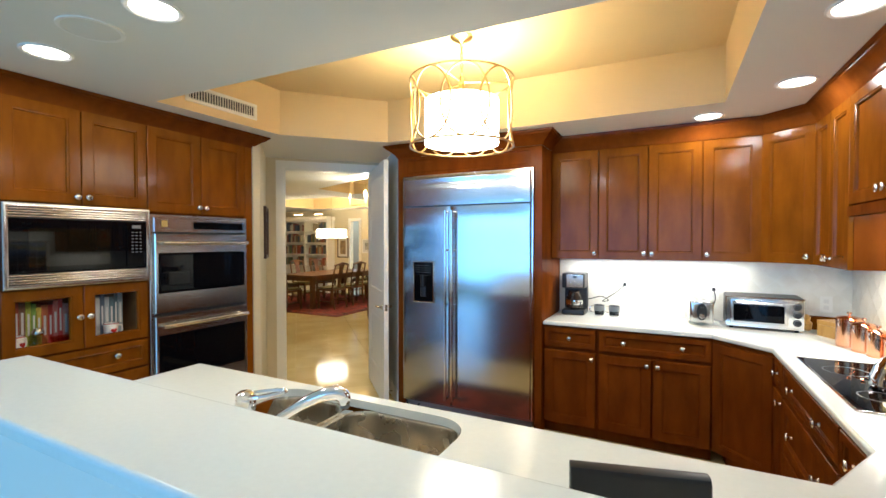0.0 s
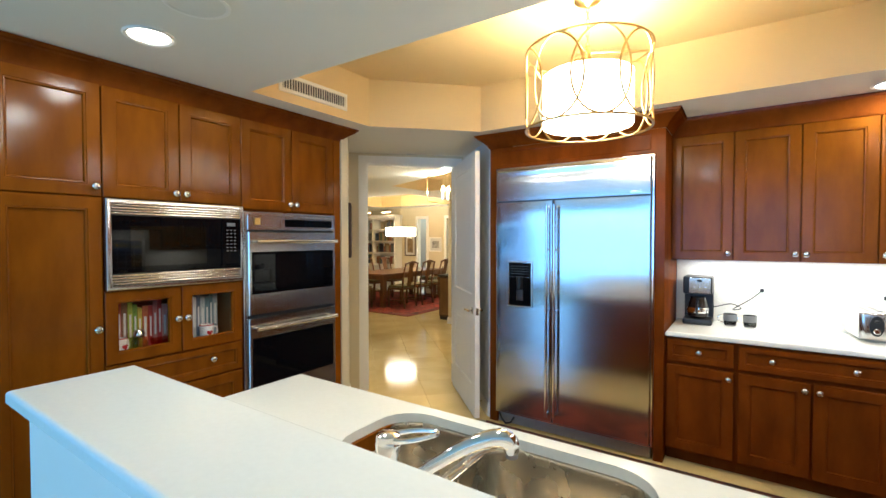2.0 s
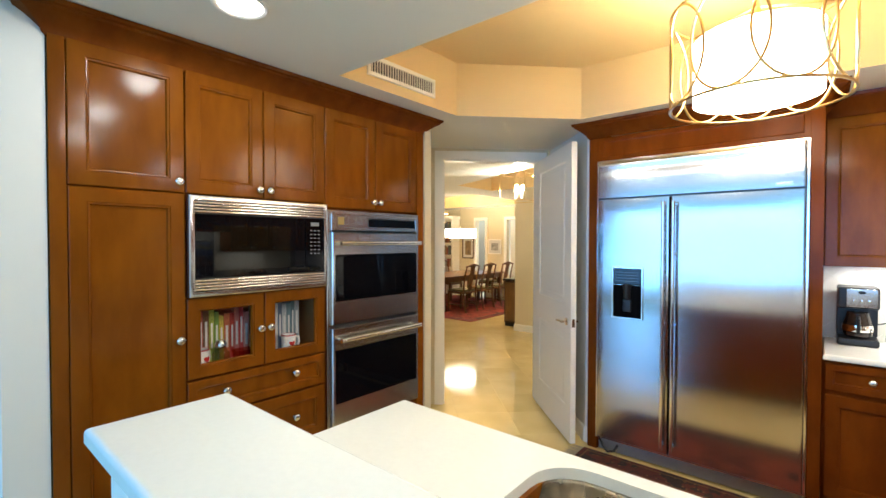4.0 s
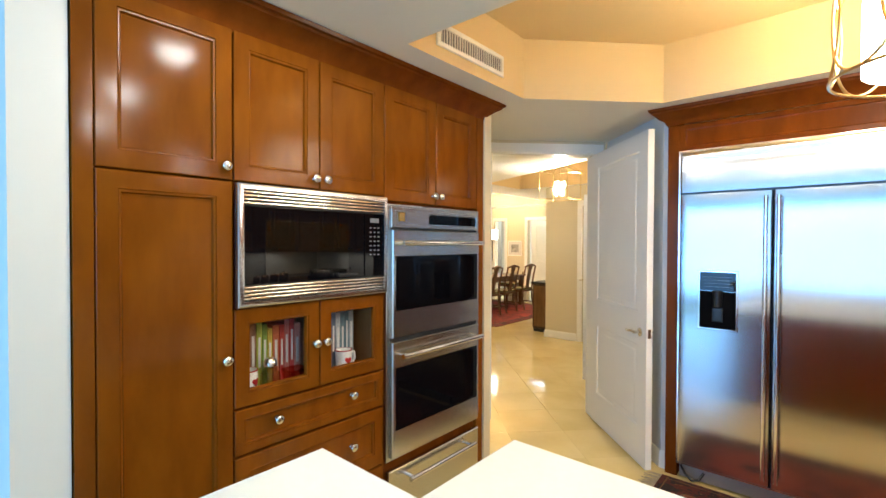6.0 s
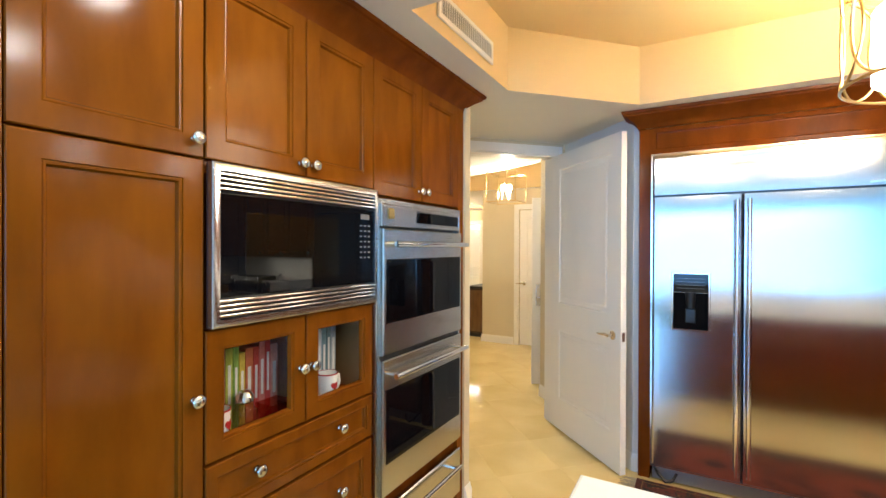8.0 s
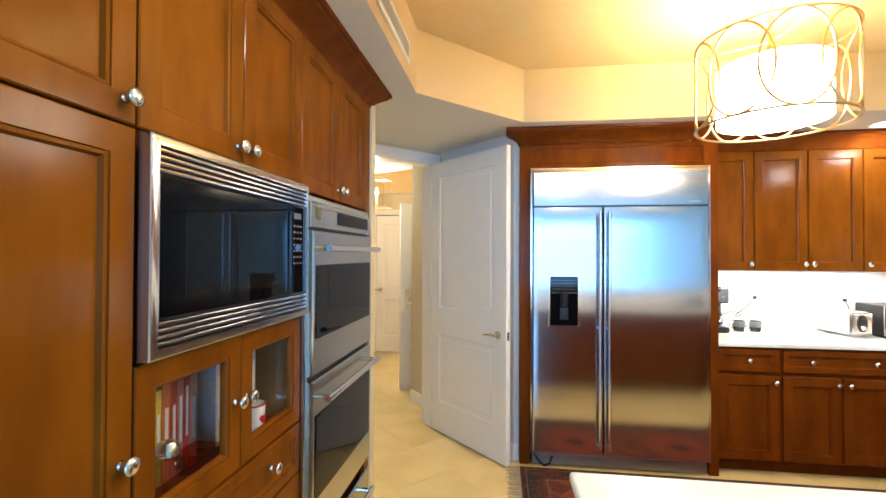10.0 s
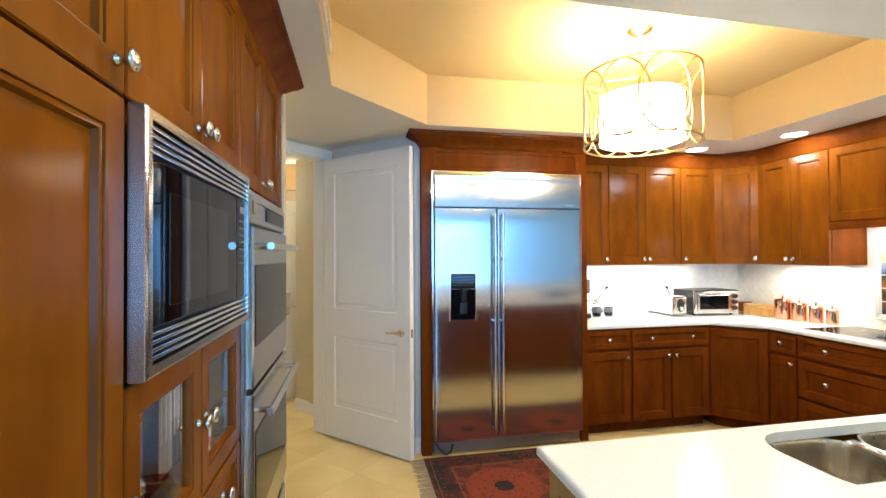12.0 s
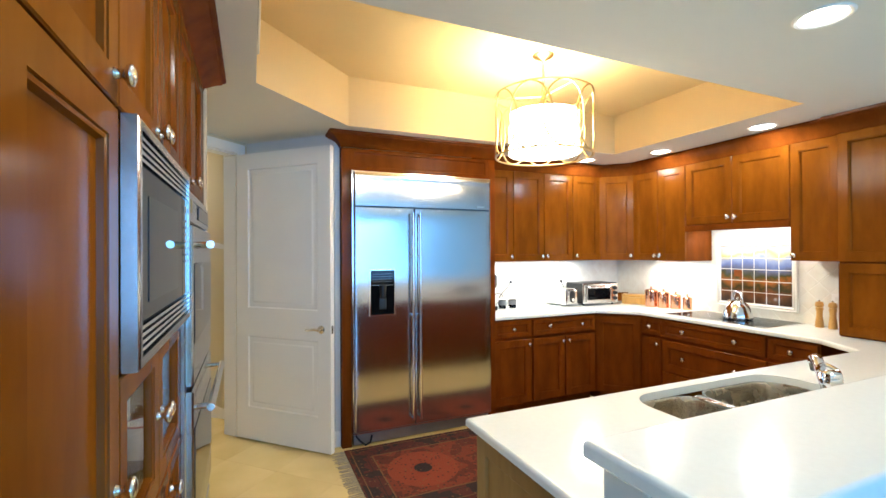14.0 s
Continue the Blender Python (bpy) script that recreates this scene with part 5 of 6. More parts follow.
def mug(m):
    g1 = thing("mug", m, "white ceramic mug with a red heart", "mug", "heart mugs")
    part("cup", lathe(bmesh.new(), [(0.03, 0), (0.036, 0.004), (0.04, 0.095), (0.037, 0.095), (0.033, 0.01), (0.004, 0.008)], 24, cap_start=False), CERAMIC, g1)
    part("handle", tube(bmesh.new(), [(0.038, 0, 0.078), (0.062, 0, 0.075), (0.066, 0, 0.045), (0.055, 0, 0.025), (0.037, 0, 0.022)], 0.0055, 8), CERAMIC, g1)
    part("rim", lathe(bmesh.new(), [(0.0405, 0.092), (0.0405, 0.0965), (0.0365, 0.0965)], 24, cap_start=False, cap_end=False), RED, g1)
    hp = []
    for a in range(24):
        t0 = a * math.tau / 24
        hx, hz = 16 * math.sin(t0) ** 3, 13 * math.cos(t0) - 5 * math.cos(2 * t0) - 2 * math.cos(3 * t0) - math.cos(4 * t0)
        hp.append((hx * 0.0011, hz * 0.0011 + 0.05))
    bm = bmesh.new()
    rings(bm, [[(hx, -math.sqrt(0.0390 ** 2 - hx * hx) - off, hz) for hx, hz in hp] for off in (-0.001, 0.0012)])
    part("heart", bm, RED, g1)
    return g1


mug(west(Y_M) @ pose(0.545, 0.05, NZ))
mug(west(Y_M) @ pose(0.085, 0.055, NZ, 0, 0, 30))
k = thing("glass_jar", west(Y_M) @ pose(0.18, 0.052, NZ), "small glass jar with a stopper", "jar")
part("jar", lathe(bmesh.new(), [(0.036, 0), (0.04, 0.006), (0.04, 0.06), (0.026, 0.08), (0.028, 0.09)], 20, cap_end=False), glass("jar_glass", (0.8, 0.75, 0.6), 0.04), k)
part("stopper", lathe(bmesh.new(), [(0.02, 0.088), (0.028, 0.095), (0.028, 0.11), (0.018, 0.125), (0.004, 0.13)], 18), NICKEL, k)
k = thing("glass_dish", west(Y_M) @ pose(0.295, 0.055, NZ), "square pink glass dish", "dish")
part("dish", panel(bmesh.new(), -0.045, 0.045, -0.04, 0.04, [(0.012, 0), (0.008, -0.004), (0, -0.06), (0.004, -0.06), (0.012, -0.006)], cap_start=True), glass("pink_glass", (0.9, 0.55, 0.5), 0.05), k, m=pose(0, 0, 0, -90))

# ---- the open door of the alcove ----
def lever(parent, m):
    h = part("handle", lathe(bmesh.new(), [(0.030, 0), (0.030, 0.006), (0.022, 0.010), (0.011, 0.014), (0.011, 0.045), (0.004, 0.048)], 20), NICKEL, parent, m=m @ pose(0, 0, 0, 90))
    part("lever", tube(bmesh.new(), [(0, 0, 0.040), (-0.03, 0.004, 0.044), (-0.065, 0.0, 0.044), (-0.095, -0.006, 0.044), (-0.115, -0.002, 0.043)], [0.010, 0.010, 0.008, 0.007, 0.006], 10), NICKEL, h)
    return h


def panel_door(name, m, w, h, label, panels, lever_at=None):
    d = thing(name, m, label, "door", kind="structure")
    th = 0.042
    bm = bmesh.new()
    box(bm, 0, w, 0.014, th - 0.014, 0, h)
    # stiles and rails on both faces
    xs = [(0, 0.115), (w - 0.115, w)]
    zs = [0.0] + [z for p4 in panels for z in p4] + [h]
    for y0, y1 in ((0, 0.0138), (th - 0.0138, th)):
        for a, b in xs:
            box(bm, a, b, y0, y1, 0, h)
        for a, b in zip(zs[::2], zs[1::2]):
            box(bm, 0.115, w - 0.115, y0, y1, a, b)
    part("leaf", bm, TRIM, d)
    for a, b in panels:
        for y, sgn in ((0.008, 1), (th - 0.008, -1)):
            bm = bmesh.new()
            panel(bm, 0.1152, w - 0.1152, a, b, [(0, y - 0.0005 * sgn), (0, y - 0.008 * sgn), (0.014, y + 0.004 * sgn), (0.030, y + 0.004 * sgn), (0.052, y - 0.006 * sgn), (0.054, y - 0.006 * sgn)])
            part("door_panel", bm, TRIM, d)
    if lever_at:
        lx, lz, flip = lever_at
        lever(d, pose(lx, 0, lz))
        lever(d, pose(lx, th, lz) @ pose(0, 0, 0, 0, 0, 180) @ Matrix.Diagonal((-1, 1, 1, 1)))
        part("latch_plate", box(bmesh.new(), w - 0.0005, w + 0.001, 0.010, th - 0.010, lz - 0.03, lz + 0.03), NICKEL, d)
    return d


panel_door("door_1", pose(-2.485, 4.715, 0.012, 0, 0, -45), 0.90, 2.270, "white two-panel door standing open", [(0.255, 0.82), (1.045, 2.145)], (0.82, 0.91, False))
for z in (0.25, 1.2, 2.1):
    solid("hinge", lathe(bmesh.new(), [(0.007, -0.05), (0.007, 0.05)], 10), NICKEL, "nickel door hinge", "hinge", "door hinges", "structure", m=pose(-2.478, 4.735, z))
# door stop on the skirting behind the leaf
solid("door_stop", lathe(bmesh.new(), [(0.010, 0), (0.006, 0.004), (0.005, 0.05), (0.009, 0.052), (0.009, 0.06), (0.002, 0.061)], 12), NICKEL, "small nickel door stop on the baseboard", "door stop", m=pose(-1.92, 4.342, 0.07, 90, 0, -45))


def picture(m, w, h, label, frame_mat, art, mount=0.05, group=""):
    p2 = thing("framed_picture", m, label, "picture", group)
    part("frame", panel(bmesh.new(), -w / 2, w / 2, -h / 2, h / 2, [(0, 0), (0, -0.022), (0.008, -0.028), (0.022, -0.022), (0.03, -0.016), (0.03, -0.008)], cap_start=True, cap_end=False), frame_mat, p2)
    part("mount", box(bmesh.new(), -w / 2 + 0.028, w / 2 - 0.028, -0.010, -0.007, -h / 2 + 0.028, h / 2 - 0.028), PRINT, p2)
    part("art", box(bmesh.new(), -w / 2 + 0.03 + mount, w / 2 - 0.03 - mount, -0.012, -0.0095, -h / 2 + 0.03 + mount, h / 2 - 0.03 - mount), art, p2)
    return p2


ART = material("muted_print", (0.35, 0.24, 0.12), 0.5, second=(0.10, 0.07, 0.05), scale=(9, 9, 9), detail=6)
ART2 = material("grey_print", (0.45, 0.45, 0.42), 0.5, second=(0.12, 0.12, 0.12), scale=(11, 11, 11), detail=6)
picture(pose(-2.590 - 0.47, 3.335 + 0.46, 1.62, 0, 0, 135), 0.34, 0.50, "dark framed picture on the alcove wall", DARK_WOOD, ART)


# ---- hall and dining room beyond the door ----
H2 = 2.42
setting("wall_hall_right", prism(bmesh.new(), [(-2.33, 4.94), (-2.80, 5.41), (-2.30, 5.55), (-1.79, 5.0), (-1.79, 4.83), (-2.2, 4.83)], 0, 2.9), WALL)
setting("wall_hall_east", wall_run(bmesh.new(), (-2.30, 5.5), (-2.30, 7.55), 0, 2.9, 0.12), WALL)
setting("wall_hall_north", wall_run(bmesh.new(), (-4.42, 7.55), (-2.18, 7.55), 0, 2.9, -0.12, [(0.62, 1.42, 0, 2.1)]), WALL)
setting("wall_dining_east", wall_run(bmesh.new(), (-4.42, 7.67), (-4.42, 11.0), 0, 2.9, 0.12), WALL)
setting("wall_dining_north", wall_run(bmesh.new(), (-12.4, 11.0), (-4.3, 11.0), 0, 2.9, -0.12, [(4.65, 4.95, 0, 2.1), (5.64, 6.34, 0, 2.1)]), WALL)
setting("wall_dining_west", wall_run(bmesh.new(), (-12.4, 1.2), (-12.4, 11.0), 0, 2.9, -0.12), WALL)
setting("wall_hall_south", wall_run(bmesh.new(), (-12.4, 3.9), (-3.36, 3.9), 0, 2.9, -0.1), WALL)
setting("wall_side_room", wall_run(bmesh.new(), (-9.0, 13.2), (-5.0, 13.2), 0, 2.9, -0.1), WALL_WHITE)
bm = bmesh.new()
HALL_TRAY = [(-4.85, 6.50), (-4.85, 7.45), (-2.80, 7.45), (-2.80, 5.58)]
plate_with_hole(bm, [(-6.2, 3.9), (-3.36, 3.92), (-2.2, 5.0), (-2.2, 7.6), (-4.4, 7.6), (-6.2, 7.6)], HALL_TRAY, H2)
setting("ceiling_hall", bm, CEILING)
bm = bmesh.new()
rings(bm, [[(x, y, z) for x, y in HALL_TRAY] for z in (H2, 2.78)], cap_start=False)
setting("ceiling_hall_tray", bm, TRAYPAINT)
bm = bmesh.new()
DTRAY = [(-8.6, 7.9), (-8.6, 10.4), (-5.6, 10.4), (-5.6, 7.9)]
plate_with_hole(bm, [(-12.4, 3.9), (-6.2, 3.9), (-6.2, 7.6), (-4.4, 7.6), (-4.4, 11.0), (-12.4, 11.0)], DTRAY, H2 + 0.02)
setting("ceiling_dining", bm, CEILING)
bm = bmesh.new()
rings(bm, [[(x, y, z) for x, y in DTRAY] for z in (H2 + 0.02, 2.72)], cap_start=False)
setting("ceiling_dining_tray", bm, TRAYPAINT)
setting("ceiling_side_room", box(bmesh.new(), -9.2, -4.8, 11.0, 13.3, 2.5, 2.6), CEILING)
baseboard("baseboard", [(-2.80, 5.41), (-2.300, 4.955)])
baseboard("baseboard", [(-4.42, 8.2), (-4.42, 7.55), (-3.89, 7.55)])
baseboard("baseboard", [(-11.4, 11.0), (-7.86, 11.0)])
baseboard("baseboard", [(-7.35, 11.0), (-6.86, 11.0)])


def trim_door(m, w, h, label):
    """Casing on the -y face of a straight wall, its inner left foot at m."""
    bm = bmesh.new()
    casing(bm, w, h, -1)
    return solid("door_casing", bm, TRIM, label, "trim", kind="structure", m=m)


trim_door(pose(-3.80, 7.55, 0), 0.80, 2.1, "white door casing in the hall")
panel_door("door_2", pose(-3.795, 7.57, 0.01), 0.79, 2.08, "closed white two-panel door in the hall", [(0.24, 0.80), (1.0, 1.95)], (0.07, 0.95, False))
HALL_DOOR = panel_door("door_3", pose(-2.36, 6.02, 0.012, 0, 0, 203), 0.70, 2.05, "white door ajar in the hall with a lever handle", [(0.24, 0.80), (1.0, 1.93)], (0.63, 0.95, False))
lock = part("lock_plate", box(bmesh.new(), 0.605, 0.655, 0.042, 0.050, 0.86, 1.10, 0.004), NICKEL, HALL_DOOR, "satin nickel lock plate")
trim_door(pose(-6.76, 11.0, 0), 0.70, 2.1, "white door casing in the dining room")
panel_door("door_4", pose(-6.72, 11.14, 0.01, 0, 0, 40), 0.70, 2.08, "white two-panel door standing open to a bright room", [(0.24, 0.80), (1.0, 1.95)], (0.64, 0.95, False))
trim_door(pose(-7.75, 11.0, 0), 0.30, 2.1, "white cased opening in the dining room")
lamp("side_room_light", "AREA", pose(-6.5, 12.0, 2.45), 70, (0.75, 0.88, 1.0), 1.6)

sw = thing("light_switch", pose(-2.515, 5.125, 1.19, 0, 0, -45), "white light switch plate on the hall wall", "switch")
part("plate", box(bmesh.new(), -0.058, 0.058, -0.006, 0.0, -0.058, 0.058, 0.003), TRIM, sw)
part("rocker", box(bmesh.new(), -0.03, -0.006, -0.010, -0.005, -0.03, 0.03, 0.002), CERAMIC, sw)
part("rocker", box(bmesh.new(), 0.006, 0.03, -0.010, -0.005, -0.03, 0.03, 0.002), BLACK, sw)

# lantern
LP = (-3.37, 5.90)
ln = thing("lantern_pendant", pose(*LP, 2.78), "brass open-frame lantern with lit candle bulbs", "pendant light")
part("canopy", lathe(bmesh.new(), [(0.06, 0), (0.06, -0.008), (0.03, -0.02), (0.006, -0.03)], 20), BRASS, ln)
part("rod", tube(bmesh.new(), [(0, 0, -0.02), (0, 0, -0.70)], 0.004, 6), BRASS, ln)
LT, LB, LR = -0.40, -0.735, 0.180
for z in (LT, LB):
    for a in range(4):
        p0 = Matrix.Rotation(a * math.pi / 2, 3, "Z") @ Vector((LR, -LR, z))
        p1 = Matrix.Rotation(a * math.pi / 2, 3, "Z") @ Vector((LR, LR, z))
        part("frame_bar", tube(bmesh.new(), [p0, p1], 0.005, 6), BRASS, ln)
for a in range(4):
    q = Matrix.Rotation(a * math.pi / 2, 3, "Z")
    part("post", tube(bmesh.new(), [q @ Vector((LR, LR, LB)), q @ Vector((LR, LR, LT))], 0.005, 6), BRASS, ln)
    part("top_rib", tube(bmesh.new(), [q @ Vector((LR, LR, LT)), q @ Vector((LR * 0.55, LR * 0.55, LT + 0.07)), q @ Vector((0.0, 0.0, LT + 0.10))], 0.004, 6), BRASS, ln)
    ox, oy = (q @ Vector((0.055, 0.0, 0))).xy
    part("candle", lathe(bmesh.new(), [(0.011, -0.70), (0.011, -0.60)], 10, ox, oy), CERAMIC, ln)
    part("bulb", lathe(bmesh.new(), [(0.008, -0.60), (0.016, -0.575), (0.012, -0.545), (0.003, -0.52)], 10, ox, oy), BULB, ln)
part("arm", tube(bmesh.new(), [(-0.055, 0, -0.70), (0.055, 0, -0.70)], 0.004, 6), BRASS, ln)
part("arm", tube(bmesh.new(), [(0, -0.055, -0.70), (0, 0.055, -0.70)], 0.004, 6), BRASS, ln)

# dining rug, table and chairs
rug("dining_rug", pose(-7.20, 9.2, 0), 3.5, 3.05, rug_material("red_carpet", 3.5, 3.05, (0.26, 0.028, 0.018), (0.06, 0.012, 0.012), (0.30, 0.16, 0.08), (0.20, 0.02, 0.015)), "large dark red carpet under the dining table", False)
TBX, TBY = -7.10, 9.35
TABLE_WOOD = material("amber_wood", (0.17, 0.066, 0.018), 0.3, second=(0.10, 0.036, 0.010), scale=(18, 18, 3), coat=0.3, island=1)
tb = thing("dining_table", pose(TBX, TBY, 0.0105), "long amber wood dining table on square legs", "table")
part("tabletop", box(bmesh.new(), -0.56, 0.56, -1.2, 1.2, 0.71, 0.745, 0.008), TABLE_WOOD, tb)
for sx in (-1, 1):
    part("apron", box(bmesh.new(), sx * 0.48 - 0.012, sx * 0.48 + 0.012, -1.06, 1.06, 0.61, 0.709), TABLE_WOOD, tb)
    part("apron", box(bmesh.new(), -0.468, 0.468, sx * 1.09 - 0.012, sx * 1.09 + 0.012, 0.61, 0.709), TABLE_WOOD, tb)
    for sy in (-1, 1):
        part("leg", box(bmesh.new(), sx * 0.48 - 0.045, sx * 0.48 + 0.045, sy * 1.11 - 0.045, sy * 1.11 + 0.045, 0, 0.709, 0.006), TABLE_WOOD, tb)
ch = thing("dining_chair", pose(TBX + 0.72, TBY - 0.75, 0.0105, 0, 0, 90), "amber wood dining chair with a splat back and upholstered seat", "chair", "chairs round the table")
CUSHION = material("olive_cushion", (0.16, 0.13, 0.05), 0.85, vary=0.3, scale=(30, 30, 30), bump=0.4)
part("seat_frame", box(bmesh.new(), -0.24, 0.24, -0.22, 0.22, 0.40, 0.445, 0.006), TABLE_WOOD, ch)
part("seat", box(bmesh.new(), -0.225, 0.225, -0.21, 0.21, 0.446, 0.485, 0.015), CUSHION, ch)
for sx in (-1, 1):
    part("leg", box(bmesh.new(), sx * 0.215 - 0.02, sx * 0.215 + 0.02, 0.18, 0.22, 0, 0.399, 0.004), TABLE_WOOD, ch)
    part("back_leg", tube(bmesh.new(), [(sx * 0.21, -0.26, 0), (sx * 0.21, -0.21, 0.25), (sx * 0.215, -0.20, 0.46), (sx * 0.225, -0.24, 0.75), (sx * 0.215, -0.30, 0.99)], [0.019, 0.020, 0.021, 0.018, 0.016], 8), TABLE_WOOD, ch)
    part("stretcher", box(bmesh.new(), sx * 0.212 - 0.01, sx * 0.212 + 0.01, -0.22, 0.19, 0.14, 0.165), TABLE_WOOD, ch)
part("crest_rail", tube(bmesh.new(), [(-0.235, -0.29, 0.975), (-0.12, -0.305, 1.0), (0, -0.31, 1.02), (0.12, -0.305, 1.0), (0.235, -0.29, 0.975)], [0.018, 0.022, 0.026, 0.022, 0.018], 8), TABLE_WOOD, ch)
bm = bmesh.new()
rings(bm, [[(w0, y, z), (w0, y - 0.012, z), (-w0, y - 0.012, z), (-w0, y, z)] for w0, y, z in ((0.07, -0.20, 0.47), (0.05, -0.205, 0.56), (0.075, -0.235, 0.74), (0.06, -0.27, 0.88), (0.09, -0.295, 1.0))])
part("splat", bm, TABLE_WOOD, ch)
for cx, cy, rz in ((0.72, -0.1, 90), (0.74, 0.6, 90), (-0.72, -0.75, -90), (-0.72, -0.1, -90), (-0.72, 0.6, -90), (0.05, -1.45, 0), (-0.02, 1.42, 180)):
    copy_thing(ch, pose(TBX + cx, TBY + cy, 0.0105, 0, 0, rz))

# linen drum over the table
dp = thing("drum_pendant", pose(-6.9, 9.2, 2.72), "lit white drum pendant above the dining table", "pendant light")
part("canopy", lathe(bmesh.new(), [(0.07, 0), (0.07, -0.01), (0.03, -0.02), (0.005, -0.03)], 20), NICKEL, dp)
part("rod", tube(bmesh.new(), [(0, 0, -0.02), (0, 0, -1.10)], 0.005, 6), NICKEL, dp)
part("shade", lathe(bmesh.new(), [(0.36, -1.11), (0.36, -0.91), (0.357, -0.91), (0.357, -1.11), (0.36, -1.11)], 40, cap_start=False, cap_end=False), SHADE, dp)
for a in range(18):
    part("crystal", lathe(bmesh.new(), [(0.004, -1.112), (0.014, -1.135), (0.012, -1.16), (0.003, -1.18)], 8, 0.29 * math.cos(a * math.tau / 18), 0.29 * math.sin(a * math.tau / 18)), GLASS, dp)
part("diffuser", lathe(bmesh.new(), [(0.356, -1.102), (0.1, -1.104), (0.004, -1.105)], 40), SHADE, dp)

# built-in shelves with books
SHX0, SHW, SHB = -10.07, 0.86, 2
bc = thing("bookcase", pose(SHX0, 10.98, 0), "white built-in bookcase full of books", "bookcase")
part("back", box(bmesh.new(), 0, SHW * SHB, 0.0, 0.015, 0, 2.14), TRIM, bc)
for i in range(SHB + 1):
    part("upright", box(bmesh.new(), i * SHW - 0.025, i * SHW + 0.025, -0.32, -0.001, 0, 2.14, 0.003), TRIM, bc)
SH = [0.06, 0.46, 0.80, 1.14, 1.48, 1.82, 2.14]
for z in SH:
    for i in range(SHB):
        part("shelf", box(bmesh.new(), i * SHW + 0.0255, (i + 1) * SHW - 0.0255, -0.31, -0.001, z - 0.03, z, 0.003), TRIM, bc)
part("cornice", box(bmesh.new(), -0.06, SHB * SHW + 0.06, -0.37, -0.0, 2.141, 2.24, 0.02), TRIM, bc)
tints = [(0.25, 0.05, 0.03), (0.10, 0.10, 0.12), (0.40, 0.32, 0.20), (0.05, 0.08, 0.14), (0.30, 0.18, 0.07), (0.45, 0.42, 0.36), (0.08, 0.12, 0.07)]
bmats = [material("book_cloth", c3, 0.6, vary=0.25, scale=(50, 50, 50)) for c3 in tints]
bmesh_cache = {}
for z in SH[2:-1]:
    for i in range(SHB):
        x = i * SHW + 0.05 + random.uniform(0, 0.08)
        while x < (i + 1) * SHW - 0.10:
            if random.random() < 0.10:
                x += random.uniform(0.06, 0.2)
                continue
            hq, wq, cq = random.randrange(3), random.randrange(3), random.randrange(7)
            if (hq, wq, cq) not in bmesh_cache:
                bmesh_cache[hq, wq, cq] = mesh_of("book", box(bmesh.new(), 0, 0.026 + 0.010 * wq, 0, 0.17, 0, 0.19 + 0.035 * hq, 0.002), bmats[cq])
            ob = new("book", bmesh_cache[hq, wq, cq])
            ob.matrix_basis = pose(SHX0 + x, 10.98 - 0.27, z + 0.001)
            tagged(ob, "old cloth-bound book standing on the shelf", "book", "shelf books")
            x += 0.028 + 0.010 * wq
for i in range(3):
    pl = thing("picture_light", pose(SHX0 + 0.1 + 0.75 * i, 10.60, 2.26), "brass picture light above the bookcase", "picture light", "bookcase lights")
    part("arm", tube(bmesh.new(), [(0, 0.05, -0.02), (0, -0.05, 0.06), (0, -0.14, 0.06)], 0.007, 6), BRASS, pl)
    part("hood", tube(bmesh.new(), [(-0.17, -0.15, 0.055), (0.17, -0.15, 0.055)], 0.024, 10), BRASS, pl)
    part("lit_tube", tube(bmesh.new(), [(-0.15, -0.155, 0.033), (0.15, -0.155, 0.033)], 0.008, 6), BULB, pl)
picture(pose(-8.02, 10.99, 1.34), 0.40, 0.60, "dark framed picture on the dining room wall", DARK_WOOD, ART, 0.07, "wall pictures")
picture(pose(-7.12, 10.99, 1.38), 0.42, 0.40, "white framed print on the dining room wall", TRIM, ART2, 0.07, "wall pictures")

# sideboard with a glazed top
hb2 = thing("sideboard", pose(-4.435, 8.35, 0, 0, 0, -90), "dark wood sideboard with a black top", "sideboard")
part("body", box(bmesh.new(), -0.55, 0.55, -0.36, 0.0, 0.06, 0.82, 0.004), DARK_WOOD, hb2)
part("top", box(bmesh.new(), -0.58, 0.58, -0.385, 0.0, 0.821, 0.855, 0.008), BLACK, hb2)
part("plinth", box(bmesh.new(), -0.54, 0.54, -0.35, -0.0, 0.0, 0.059), BLACK, hb2)
TAN = material("tan_veneer", (0.20, 0.10, 0.035), 0.4, second=(0.12, 0.055, 0.018), scale=(16, 16, 3))
for i in range(3):
    part("door", panel(bmesh.new(), -0.53 + 0.355 * i, -0.185 + 0.355 * i, 0.09, 0.79, [(0, -0.361), (0, -0.375), (0.03, -0.375), (0.036, -0.366)]), TAN, hb2)
part("side_panel", panel(bmesh.new(), 0.02, 0.34, 0.09, 0.79, [(0, 0), (0, -0.006), (0.03, -0.006), (0.034, -0.002)]), TAN, hb2, m=pose(0.55, -0.36, 0, 0, 0, 90))
gc = thing("display_cabinet", pose(-4.435, 9.55, 0, 0, 0, -90), "dark wood display cabinet with lit glass shelves", "display cabinet")
part("body", box(bmesh.new(), -0.45, 0.45, -0.36, 0.0, 0, 0.85, 0.004), DARK_WOOD, gc)
part("back", box(bmesh.new(), -0.45, 0.45, -0.02, 0.0, 0.851, 2.05), DARK_WOOD, gc)
for x in (-0.45, 0.41):
    part("side", box(bmesh.new(), x, x + 0.04, -0.36, -0.021, 0.851, 2.05), DARK_WOOD, gc)
